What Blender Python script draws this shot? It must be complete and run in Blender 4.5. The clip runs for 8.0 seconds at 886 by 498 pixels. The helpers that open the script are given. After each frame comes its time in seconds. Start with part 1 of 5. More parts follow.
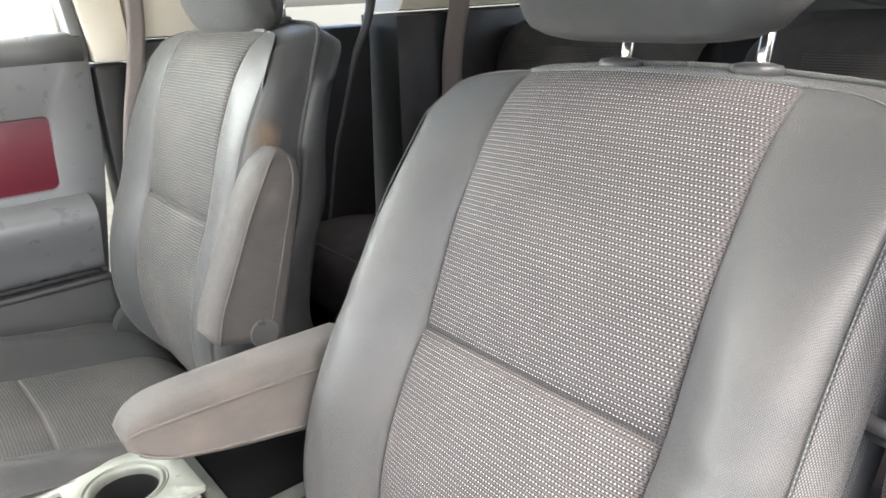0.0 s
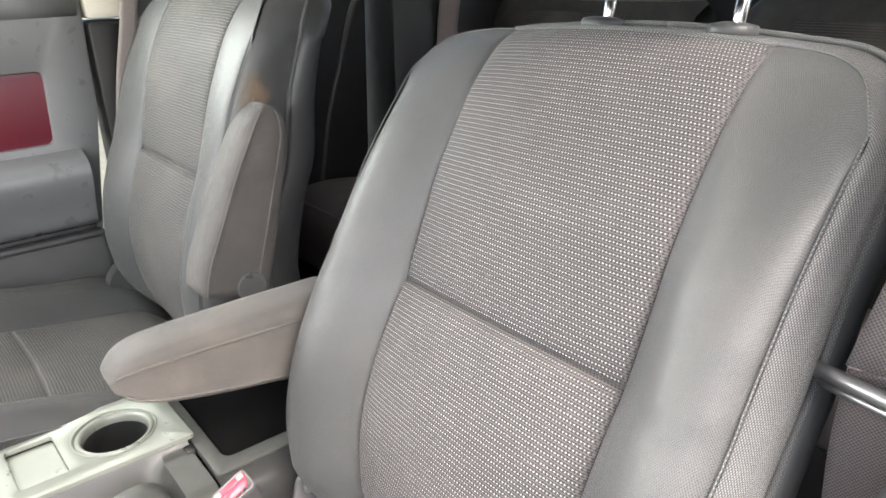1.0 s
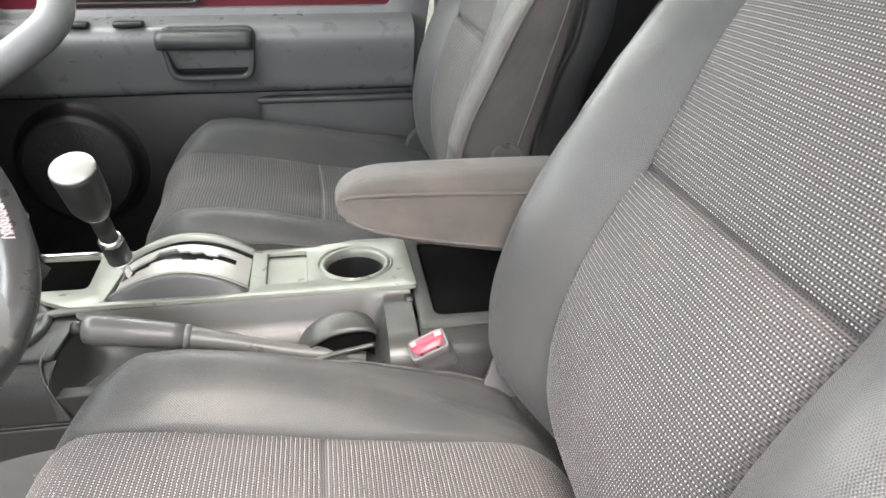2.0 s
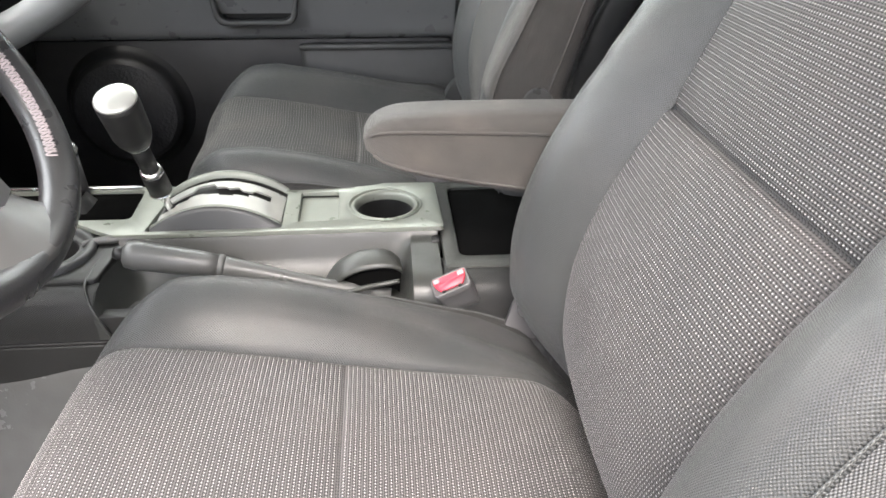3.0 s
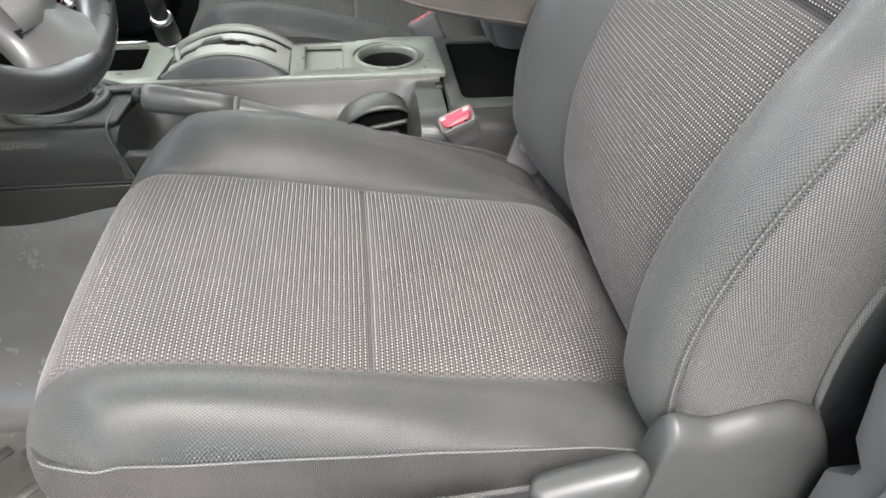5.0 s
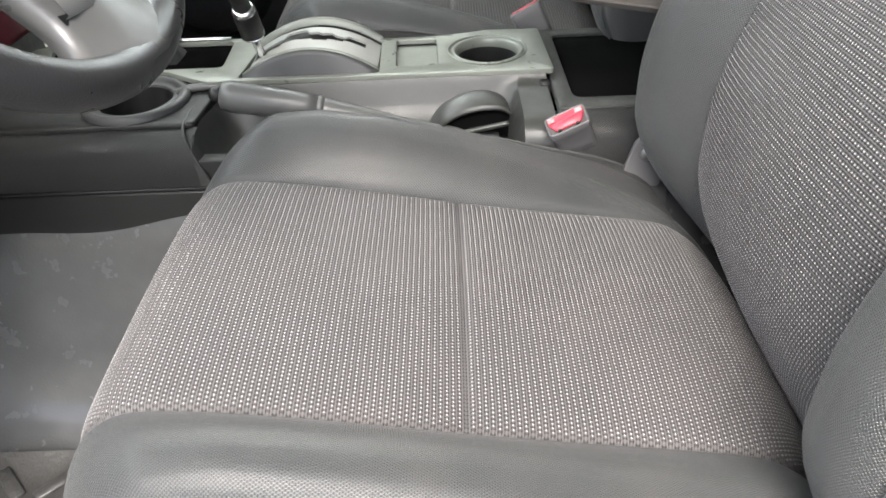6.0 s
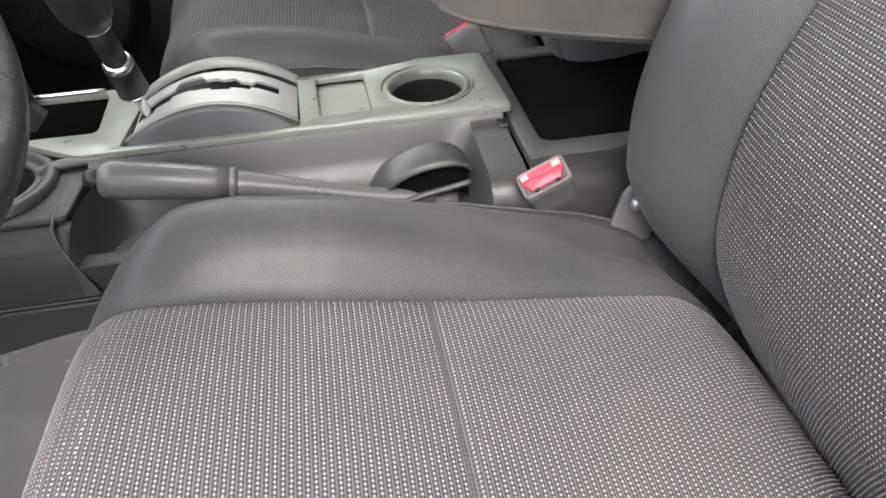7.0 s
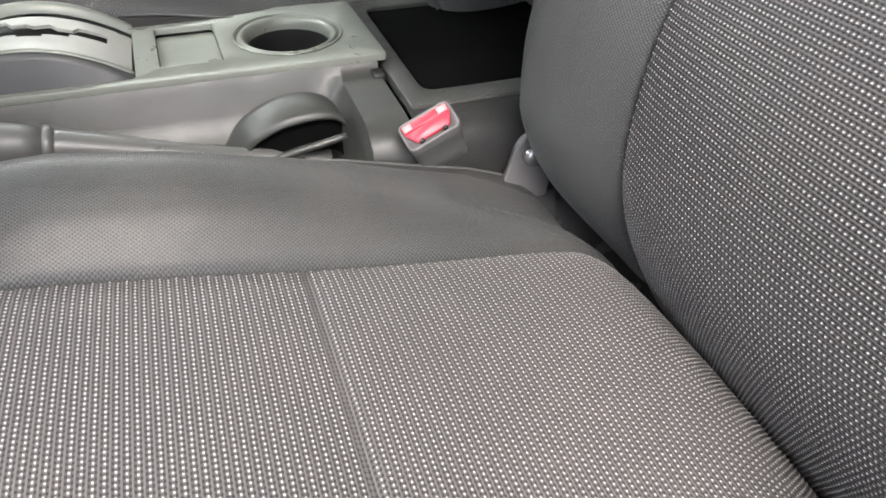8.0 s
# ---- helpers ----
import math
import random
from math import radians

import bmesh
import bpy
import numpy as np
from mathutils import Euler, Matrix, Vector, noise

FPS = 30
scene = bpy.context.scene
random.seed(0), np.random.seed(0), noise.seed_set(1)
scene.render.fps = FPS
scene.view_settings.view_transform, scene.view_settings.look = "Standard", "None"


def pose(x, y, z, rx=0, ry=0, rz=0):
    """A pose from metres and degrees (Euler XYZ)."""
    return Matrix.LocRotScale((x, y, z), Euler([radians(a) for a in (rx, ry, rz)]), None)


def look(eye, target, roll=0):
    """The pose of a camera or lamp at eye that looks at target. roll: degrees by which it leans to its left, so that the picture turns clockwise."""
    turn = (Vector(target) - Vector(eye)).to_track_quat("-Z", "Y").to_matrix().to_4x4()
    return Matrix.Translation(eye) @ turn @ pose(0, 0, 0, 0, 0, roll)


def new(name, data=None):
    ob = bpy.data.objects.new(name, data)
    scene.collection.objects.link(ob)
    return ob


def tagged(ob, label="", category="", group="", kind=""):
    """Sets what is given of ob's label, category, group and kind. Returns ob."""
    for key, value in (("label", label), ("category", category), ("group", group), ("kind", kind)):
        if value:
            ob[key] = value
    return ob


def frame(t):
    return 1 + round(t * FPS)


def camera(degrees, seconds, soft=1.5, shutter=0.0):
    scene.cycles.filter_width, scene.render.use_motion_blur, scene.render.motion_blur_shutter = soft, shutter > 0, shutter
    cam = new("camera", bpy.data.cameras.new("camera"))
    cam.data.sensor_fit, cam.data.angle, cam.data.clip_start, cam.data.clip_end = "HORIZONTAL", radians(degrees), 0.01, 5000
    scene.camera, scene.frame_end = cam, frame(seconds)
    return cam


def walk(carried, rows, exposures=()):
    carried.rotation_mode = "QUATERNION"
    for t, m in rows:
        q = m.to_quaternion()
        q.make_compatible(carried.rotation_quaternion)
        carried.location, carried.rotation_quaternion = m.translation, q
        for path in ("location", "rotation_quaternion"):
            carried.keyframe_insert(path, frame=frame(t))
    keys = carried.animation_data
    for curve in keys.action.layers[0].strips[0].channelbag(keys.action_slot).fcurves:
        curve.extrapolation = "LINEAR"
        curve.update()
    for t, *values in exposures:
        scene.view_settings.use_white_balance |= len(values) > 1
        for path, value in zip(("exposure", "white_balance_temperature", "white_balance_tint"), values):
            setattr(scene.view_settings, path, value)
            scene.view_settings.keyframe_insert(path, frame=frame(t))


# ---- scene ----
cam = camera(64.3, 8.0, 1.65)
PATH = [
    (0, (0.063, 0.037, 1.013), (1.223, 1.52, 0.339), -3.0),
    (0.5, (0.061, 0.016, 1.009), (1.263, 1.439, 0.282), -2.8),
    (1, (0.066, 0.007, 1.001), (1.205, 1.47, 0.251), -2.0),
    (1.5, (0.114, 0.002, 0.937), (0.837, 1.667, 0.099), -0.2),
    (1.7, (0.146, 0.007, 0.919), (0.65, 1.733, 0.041), 0.3),
    (2.8, (0.207, -0.003, 0.9), (0.34, 1.755, -0.044), 0.3),
    (3, (0.202, -0.024, 0.891), (0.35, 1.705, -0.103), 0.5),
    (3.5, (0.174, -0.107, 0.836), (0.377, 1.519, -0.311), 2.0),
    (4, (0.162, -0.154, 0.824), (0.397, 1.415, -0.393), 2.7),
    (4.5, (0.162, -0.159, 0.827), (0.395, 1.388, -0.419), 2.4),
    (5, (0.154, -0.122, 0.842), (0.356, 1.464, -0.36), 0.8),
    (5.2, (0.153, -0.096, 0.839), (0.302, 1.519, -0.33), -0.4),
    (6.3, (0.144, 0.014, 0.783), (0.086, 1.606, -0.426), -3.2),
    (6.5, (0.144, 0.045, 0.783), (0.142, 1.631, -0.435), -3.6),
    (7, (0.105, 0.167, 0.783), (0.317, 1.724, -0.454), -3.2),
    (7.5, (0.109, 0.204, 0.742), (0.53, 1.701, -0.516), -0.7),
    (8, (0.11, 0.217, 0.709), (0.656, 1.679, -0.541), 1.5),
]
walk(cam, [(t, look(eye, target, roll)) for t, eye, target, roll in PATH], [(0.0, 2.75, 6750, 13), (1.0, 2.66, 6800, 13), (1.5, 2.55, 6750, 12), (3.0, 2.21, 6650, 12), (4.5, 1.9, 6500, 9), (5.2, 1.94, 6500, 9), (6.5, 1.95, 6500, 11), (8.0, 1.94, 6550, 12)])

# ---- world and light: bright overcast daylight ----
world = bpy.data.worlds.new("sky")
scene.world = world
world.use_nodes = True
wn = world.node_tree.nodes
sky = wn.new("ShaderNodeTexSky")
sky.sky_type = "NISHITA"
sky.sun_disc = False
sky.sun_elevation = radians(56)
sky.sun_rotation = radians(189)
sky.air_density, sky.dust_density, sky.ozone_density = 1.0, 4.0, 1.2
wn["Background"].inputs["Strength"].default_value = 0.13
world.node_tree.links.new(sky.outputs["Color"], wn["Background"].inputs["Color"])
sun = new("sun", bpy.data.lights.new("sun", "SUN"))
sun.data.energy, sun.data.angle, sun.data.color = 3.0, radians(40), (1.0, 0.97, 0.93)
sun.matrix_world = look((-0.7, -3.9, 7.2), (0, 0.6, 0.4))
# the sky's light through the passenger window
pane = new("window_sky", bpy.data.lights.new("window_sky", "AREA"))
pane.data.shape, pane.data.size, pane.data.size_y = "RECTANGLE", 0.95, 0.33
pane.data.energy, pane.data.color = 2.6, (0.94, 1.0, 0.95)
pane.matrix_world = look((-0.12, 1.60, 1.14), (0.02, 1.18, 0.42))

# and through the windscreen
screen = new("windscreen_sky", bpy.data.lights.new("windscreen_sky", "AREA"))
screen.data.shape, screen.data.size, screen.data.size_y = "RECTANGLE", 1.35, 0.36
screen.data.energy, screen.data.color = 4.0, (0.96, 1.0, 0.98)
screen.matrix_world = look((-0.72, 0.85, 1.06), (0.15, 0.95, 0.45))


# ---- materials ----
def nodes_of(name):
    m = bpy.data.materials.new(name)
    m.use_nodes = True
    nt = m.node_tree
    return m, nt, nt.nodes["Principled BSDF"]


def node(nt, kind, **values):
    n = nt.nodes.new(kind)
    for k, v in values.items():
        if k == "operation":
            n.operation = v
        elif k == "blend":
            n.data_type, n.blend_type = "RGBA", v
    return n


def calc(nt, op, a, b=None, c=None):
    n = nt.nodes.new("ShaderNodeMath")
    n.operation = op
    for i, x in enumerate((a, b, c)):
        if x is None:
            continue
        if isinstance(x, (int, float)):
            n.inputs[i].default_value = x
        else:
            nt.links.new(x, n.inputs[i])
    return n.outputs[0]


def mixed(nt, fac, a, b, blend="MIX"):
    n = nt.nodes.new("ShaderNodeMix")
    n.data_type, n.blend_type = "RGBA", blend
    for sock, x in ((n.inputs[0], fac), (n.inputs[6], a), (n.inputs[7], b)):
        if isinstance(x, (int, float)):
            sock.default_value = x
        elif isinstance(x, tuple):
            sock.default_value = (*x, 1.0)
        else:
            nt.links.new(x, sock)
    return n.outputs[2]


def noise_of(nt, vec, scale, detail=3.0, rough=0.55):
    n = nt.nodes.new("ShaderNodeTexNoise")
    n.inputs["Scale"].default_value, n.inputs["Detail"].default_value, n.inputs["Roughness"].default_value = scale, detail, rough
    nt.links.new(vec, n.inputs["Vector"])
    return n.outputs["Fac"]


def ramp(nt, x, lo, hi, a=0.0, b=1.0):
    n = nt.nodes.new("ShaderNodeMapRange")
    n.interpolation_type = "SMOOTHSTEP"
    for i, v in ((1, lo), (2, hi), (3, a), (4, b)):
        n.inputs[i].default_value = v
    nt.links.new(x, n.inputs[0])
    return n.outputs[0]


def bumped(nt, bsdf, height, strength, distance):
    n = nt.nodes.new("ShaderNodeBump")
    n.inputs["Strength"].default_value, n.inputs["Distance"].default_value = strength, distance
    nt.links.new(height, n.inputs["Height"])
    nt.links.new(n.outputs[0], bsdf.inputs["Normal"])


def plastic(name, colour, rough=0.5, grain=900.0, grain_depth=0.0002, spread=0.12, metal=0.0, coat=0.0, scuff=0.0, spec=0.5):
    """Moulded plastic, paint or metal: fine grain, soft blotches, a little uneven gloss, and pale scuffs where asked."""
    m, nt, b = nodes_of(name)
    at = nt.nodes.new("ShaderNodeTexCoord").outputs["Object"]
    big, small = noise_of(nt, at, 9.0), noise_of(nt, at, grain, 2.0)
    c = mixed(nt, ramp(nt, big, 0.3, 0.7), tuple(x * (1 - spread) for x in colour), tuple(min(1, x * (1 + spread)) for x in colour))
    if scuff:
        s = noise_of(nt, at, 60.0, 6.0, 0.8)
        c = mixed(nt, ramp(nt, s, 0.66, 0.74, 0.0, scuff), c, tuple(min(1, x * 2.2 + 0.12) for x in colour))
    nt.links.new(c, b.inputs["Base Color"])
    nt.links.new(ramp(nt, noise_of(nt, at, 30.0, 4.0), 0.25, 0.75, max(0.03, rough - 0.08), min(1, rough + 0.1)), b.inputs["Roughness"])
    b.inputs["Metallic"].default_value, b.inputs["Coat Weight"].default_value = metal, coat
    b.inputs["Specular IOR Level"].default_value = spec
    bumped(nt, b, small, 0.5, grain_depth)
    return m


def weave(name, pitch_u, pitch_v, thread, knot, hole, sheen=0.2, rough=0.7, depth=0.0009, knot_size=0.30, stain=0.2, coat=0.0, wobble=0.5):
    """Woven cloth: staggered pale knots on rows of thread with dark holes between, at true size on the UV map in metres."""
    m, nt, b = nodes_of(name)
    tc = nt.nodes.new("ShaderNodeTexCoord")
    sep = nt.nodes.new("ShaderNodeSeparateXYZ")
    nt.links.new(tc.outputs["UV"], sep.inputs[0])
    wob = calc(nt, "MULTIPLY", calc(nt, "SUBTRACT", noise_of(nt, tc.outputs["UV"], 30.0, 2.0), 0.5), wobble)
    r = calc(nt, "ADD", calc(nt, "DIVIDE", sep.outputs[1], pitch_v), wob)
    c = calc(nt, "ADD", calc(nt, "DIVIDE", sep.outputs[0], pitch_u), calc(nt, "MULTIPLY", calc(nt, "FLOOR", r), 0.5))
    fr = calc(nt, "SUBTRACT", calc(nt, "FRACT", r), 0.5)
    fc = calc(nt, "SUBTRACT", calc(nt, "FRACT", c), 0.5)
    fh = calc(nt, "SUBTRACT", calc(nt, "FRACT", calc(nt, "ADD", c, 0.5)), 0.5)
    sq = calc(nt, "MULTIPLY", fr, fr)
    d1 = calc(nt, "SQRT", calc(nt, "ADD", sq, calc(nt, "MULTIPLY", calc(nt, "MULTIPLY", fc, fc), 0.7)))
    d2 = calc(nt, "SQRT", calc(nt, "ADD", sq, calc(nt, "MULTIPLY", fh, fh)))
    k = ramp(nt, d1, knot_size + 0.07, knot_size - 0.12)
    h = ramp(nt, d2, 0.40, 0.16)
    fibre = noise_of(nt, tc.outputs["UV"], 2500.0, 2.0)
    base = mixed(nt, h, mixed(nt, k, thread, knot), hole)
    blot = noise_of(nt, tc.outputs["UV"], 7.0, 4.0)
    base = mixed(nt, ramp(nt, blot, 0.42, 0.75, 0.0, stain), base, (0.30, 0.25, 0.22))
    base = mixed(nt, 1.0, base, mixed(nt, ramp(nt, fibre, 0.3, 0.7), (0.78, 0.78, 0.78), (1.0, 1.0, 1.0)), "MULTIPLY")
    nt.links.new(base, b.inputs["Base Color"])
    nt.links.new(ramp(nt, k, 0.0, 1.0, rough + 0.1, rough - 0.25), b.inputs["Roughness"])
    b.inputs["Sheen Weight"].default_value, b.inputs["Sheen Roughness"].default_value = sheen, 0.4
    b.inputs["Coat Weight"].default_value, b.inputs["Coat Roughness"].default_value = coat, 0.46
    bumped(nt, b, calc(nt, "SUBTRACT", k, h), 0.7, depth)
    return m


def rib_ground(name, pitch_u, pitch_v, rib, hole):
    """The ground of the ribbed cloth: pale ribs, and rows of small dark holes on both sides of each row of loops."""
    m, nt, b = nodes_of(name)
    tc = nt.nodes.new("ShaderNodeTexCoord")
    sep = nt.nodes.new("ShaderNodeSeparateXYZ")
    nt.links.new(tc.outputs["UV"], sep.inputs[0])
    r = calc(nt, "DIVIDE", sep.outputs[1], pitch_v)
    c = calc(nt, "ADD", calc(nt, "DIVIDE", sep.outputs[0], pitch_u), calc(nt, "MULTIPLY", calc(nt, "FLOOR", r), 0.5))
    fr = calc(nt, "ABSOLUTE", calc(nt, "SUBTRACT", calc(nt, "FRACT", r), 0.5))
    fc = calc(nt, "ABSOLUTE", calc(nt, "SUBTRACT", calc(nt, "FRACT", c), 0.5))
    line = ramp(nt, calc(nt, "ABSOLUTE", calc(nt, "SUBTRACT", fr, 0.27)), 0.19, 0.05)
    gap = ramp(nt, fc, 0.12, 0.40, 0.42, 1.0)
    between = calc(nt, "MULTIPLY", ramp(nt, fr, 0.22, 0.08), ramp(nt, fc, 0.30, 0.45))
    h = calc(nt, "MAXIMUM", calc(nt, "MULTIPLY", line, gap), calc(nt, "MULTIPLY", between, 0.7))
    blot = noise_of(nt, tc.outputs["UV"], 7.0, 4.0)
    tone = mixed(nt, ramp(nt, blot, 0.42, 0.75, 0.0, 0.25), rib, (0.17, 0.145, 0.135))
    fibre = ramp(nt, noise_of(nt, tc.outputs["UV"], 2500.0, 2.0), 0.3, 0.7, 0.78, 1.0)
    tone = mixed(nt, 1.0, tone, mixed(nt, fibre, (0.0, 0.0, 0.0), (1.0, 1.0, 1.0)), "MULTIPLY")
    nt.links.new(mixed(nt, h, tone, hole), b.inputs["Base Color"])
    b.inputs["Roughness"].default_value = 0.62
    b.inputs["Sheen Weight"].default_value = 0.05
    bumped(nt, b, calc(nt, "SUBTRACT", 1.0, h), 0.7, 0.0008)
    return m


KNOT = plastic("pale_knot_yarn", (0.37, 0.359, 0.357), 0.38, 3000, 0.0001, 0.08)
THREAD = plastic("grey_rib_yarn", (0.10, 0.095, 0.095), 0.6, 3000, 0.0002, 0.12)
CLOTH_BASE = rib_ground("ribbed_seat_ground", 0.0035, 0.0047, (0.094, 0.0875, 0.088), (0.003, 0.0028, 0.003))
CLOTH_RIB = weave("ribbed_seat_cloth", 0.0035, 0.0047, (0.052, 0.051, 0.049), (0.19, 0.186, 0.179), (0.004, 0.004, 0.004), 0.03, 0.7, 0.0008, 0.27)
CLOTH_FINE = weave("fine_mesh_cloth", 0.0018, 0.0016, (0.030, 0.0324, 0.0327), (0.086, 0.092, 0.093), (0.003, 0.0032, 0.0033), 0.08, 0.48, 0.0010, 0.33, 0.08, 0.22, 0.04)
CLOTH_PANEL = weave("grey_mesh_side_cloth", 0.0019, 0.0017, (0.062, 0.063, 0.0635), (0.185, 0.188, 0.190), (0.007, 0.007, 0.007), 0.08, 0.55, 0.0007, 0.33, 0.06, 0.2, 0.04)
CLOTH_BOLSTER = weave("smooth_mesh_bolster_cloth", 0.0016, 0.0014, (0.048, 0.0505, 0.051), (0.104, 0.109, 0.110), (0.010, 0.0105, 0.0105), 0.08, 0.42, 0.0005, 0.33, 0.06, 0.45, 0.04)
# the fine mesh darkened: shade of the outward-facing border put into its colour
CLOTH_BORDER_SHADED = weave("shaded_mesh_border_cloth", 0.0017, 0.0015, (0.018, 0.0174, 0.017), (0.062, 0.0597, 0.059), (0.003, 0.003, 0.003), 0.05, 0.7, 0.0006, 0.33, 0.08)
CLOTH_ARM = weave("armrest_cloth", 0.0015, 0.0013, (0.085, 0.079, 0.073), (0.130, 0.121, 0.113), (0.035, 0.032, 0.029), 0.1, 0.7, 0.0003, 0.34, 0.35)
# the ribbed cloth again, darkened: the rear's shade put into its colour
CLOTH_RIB_SHADED = weave("shaded_ribbed_cloth", 0.0035, 0.0047, (0.022, 0.020, 0.020), (0.075, 0.070, 0.069), (0.004, 0.004, 0.004), 0.05, 0.8, 0.0008, 0.27)
PIPING = weave("piping_cloth", 0.0020, 0.0020, (0.085, 0.089, 0.087), (0.16, 0.166, 0.163), (0.03, 0.03, 0.03), 0.1, 0.7, 0.0004, 0.34, 0.0)
WEBBING = weave("belt_webbing", 0.0030, 0.0016, (0.20, 0.168, 0.158), (0.29, 0.25, 0.238), (0.09, 0.075, 0.07), 0.2, 0.6, 0.0003, 0.36, 0.1)
GREY = plastic("grey_trim_plastic", (0.044, 0.0455, 0.046), 0.44, 1400, scuff=0.06)
GREY_MID = plastic("grey_grip_plastic", (0.085, 0.086, 0.084), 0.34, 1400, scuff=0.05)
GREY_PALE = plastic("pale_grey_moulding", (0.20, 0.205, 0.205), 0.42, 900, scuff=0.1)
EDGE_GREY = plastic("scuffed_grey_door_edge", (0.115, 0.119, 0.122), 0.40, 900, scuff=0.3)
GREY_DOOR = plastic("grey_door_lining", (0.14, 0.143, 0.146), 0.33, 900, 0.0003, 0.05)
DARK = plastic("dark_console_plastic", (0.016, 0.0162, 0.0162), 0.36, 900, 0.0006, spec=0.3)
CONSOLE = plastic("console_grey_plastic", (0.038, 0.0395, 0.0366), 0.36, 1100, 0.0004, 0.08)
# near-black and almost without reflection: the shade of deep recesses set as colour
RECESS_SHADE = plastic("recess_shade_black", (0.003, 0.003, 0.003), 0.9, 600, 0.0002, 0.1, spec=0.02)
BLACK = plastic("black_plastic", (0.010, 0.010, 0.0105), 0.45, 900)
SILVER = plastic("satin_khaki_silver_paint", (0.205, 0.217, 0.190), 0.34, 1500, 0.00008, 0.06, metal=0.25)
GATE = plastic("brushed_gate_silver", (0.44, 0.44, 0.415), 0.35, 1500, 0.00008, 0.06, metal=0.4)
CHROME = plastic("bright_steel", (0.75, 0.75, 0.75), 0.18, 1200, 0.00003, 0.05, metal=1.0)
STEEL = plastic("dull_steel", (0.42, 0.42, 0.42), 0.35, 1200, 0.0001, 0.1, metal=0.9)
BUCKLE_GREY = plastic("lilac_grey_buckle_plastic", (0.11, 0.107, 0.108), 0.42, 1400, 0.0001, 0.05)
PRINT_WHITE = plastic("white_fibre", (0.6, 0.6, 0.58), 0.8, 1200, 0.00005, 0.1)
PRINT = plastic("pale_pink_print", (0.55, 0.30, 0.31), 0.5, 1200, 0.00005, 0.1)
RED_BUTTON = plastic("red_release_button", (0.50, 0.035, 0.06), 0.35, 1200, 0.00005, 0.1)
RED_PAINT = plastic("dark_red_body_paint", (0.105, 0.007, 0.018), 0.38, 500, 0.00003, 0.06, coat=0.15)
CREAM = plastic("cream_pillar_trim", (0.60, 0.56, 0.48), 0.6, 900, 0.0002, 0.05)
VINYL = plastic("grey_vinyl_floor", (0.062, 0.064, 0.065), 0.20, 300, 0.0004, 0.15, scuff=0.04)
RUBBER = plastic("worn_rubber_mat", (0.040, 0.039, 0.037), 0.40, 120, 0.003, 0.45, scuff=0.22)
LEATHER = plastic("wheel_leather", (0.030, 0.0305, 0.032), 0.32, 700, 0.0005, 0.1)
THREAD_PALE = plastic("pale_lilac_thread", (0.33, 0.29, 0.30), 0.7, 2000, 0.0001, 0.08)
WHEEL_SILVER = plastic("wheel_silver", (0.10, 0.10, 0.099), 0.34, 900, 0.0001, 0.08, metal=0.15)
WHEEL_PALE = plastic("pale_satin_wheel_cover", (0.30, 0.30, 0.29), 0.34, 900, 0.0001, 0.06, metal=0.2)
LINING = plastic("headlining", (0.55, 0.54, 0.50), 0.9, 500, 0.0005, 0.05)
# rear seat cloths carry the shade of the cabin's rear in their colours
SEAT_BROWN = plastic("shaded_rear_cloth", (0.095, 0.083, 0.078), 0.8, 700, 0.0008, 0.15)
SEAT_SHADED = plastic("shaded_rear_backrest_cloth", (0.026, 0.0245, 0.024), 0.85, 700, 0.0008, 0.15)
MESH_BLACK = plastic("black_speaker_mesh", (0.014, 0.014, 0.015), 0.55, 160, 0.004, 0.3)
GRASS = plastic("dry_lawn", (0.06, 0.062, 0.045), 0.9, 14, 0.01, 0.35)


def dimpled(name, colour, rough, pitch=0.0032, depth=0.0006):
    """Moulded plastic with a fine raised grid."""
    m, nt, b = nodes_of(name)
    at = nt.nodes.new("ShaderNodeTexCoord").outputs["Object"]
    sep = nt.nodes.new("ShaderNodeSeparateXYZ")
    nt.links.new(at, sep.inputs[0])
    k = 2 * math.pi / pitch
    u = calc(nt, "SINE", calc(nt, "MULTIPLY", sep.outputs[0], k))
    v = calc(nt, "SINE", calc(nt, "MULTIPLY", calc(nt, "ADD", sep.outputs[1], sep.outputs[2]), k))
    h = ramp(nt, calc(nt, "MULTIPLY", u, v), -0.3, 0.6)
    big = noise_of(nt, at, 11.0)
    c = mixed(nt, ramp(nt, big, 0.3, 0.7), tuple(0.9 * x for x in colour), tuple(1.1 * x for x in colour))
    nt.links.new(c, b.inputs["Base Color"])
    nt.links.new(ramp(nt, noise_of(nt, at, 40.0, 4.0), 0.3, 0.7, rough - 0.06, rough + 0.08), b.inputs["Roughness"])
    b.inputs["Specular IOR Level"].default_value = 0.38
    bumped(nt, b, h, 0.6, depth)
    return m


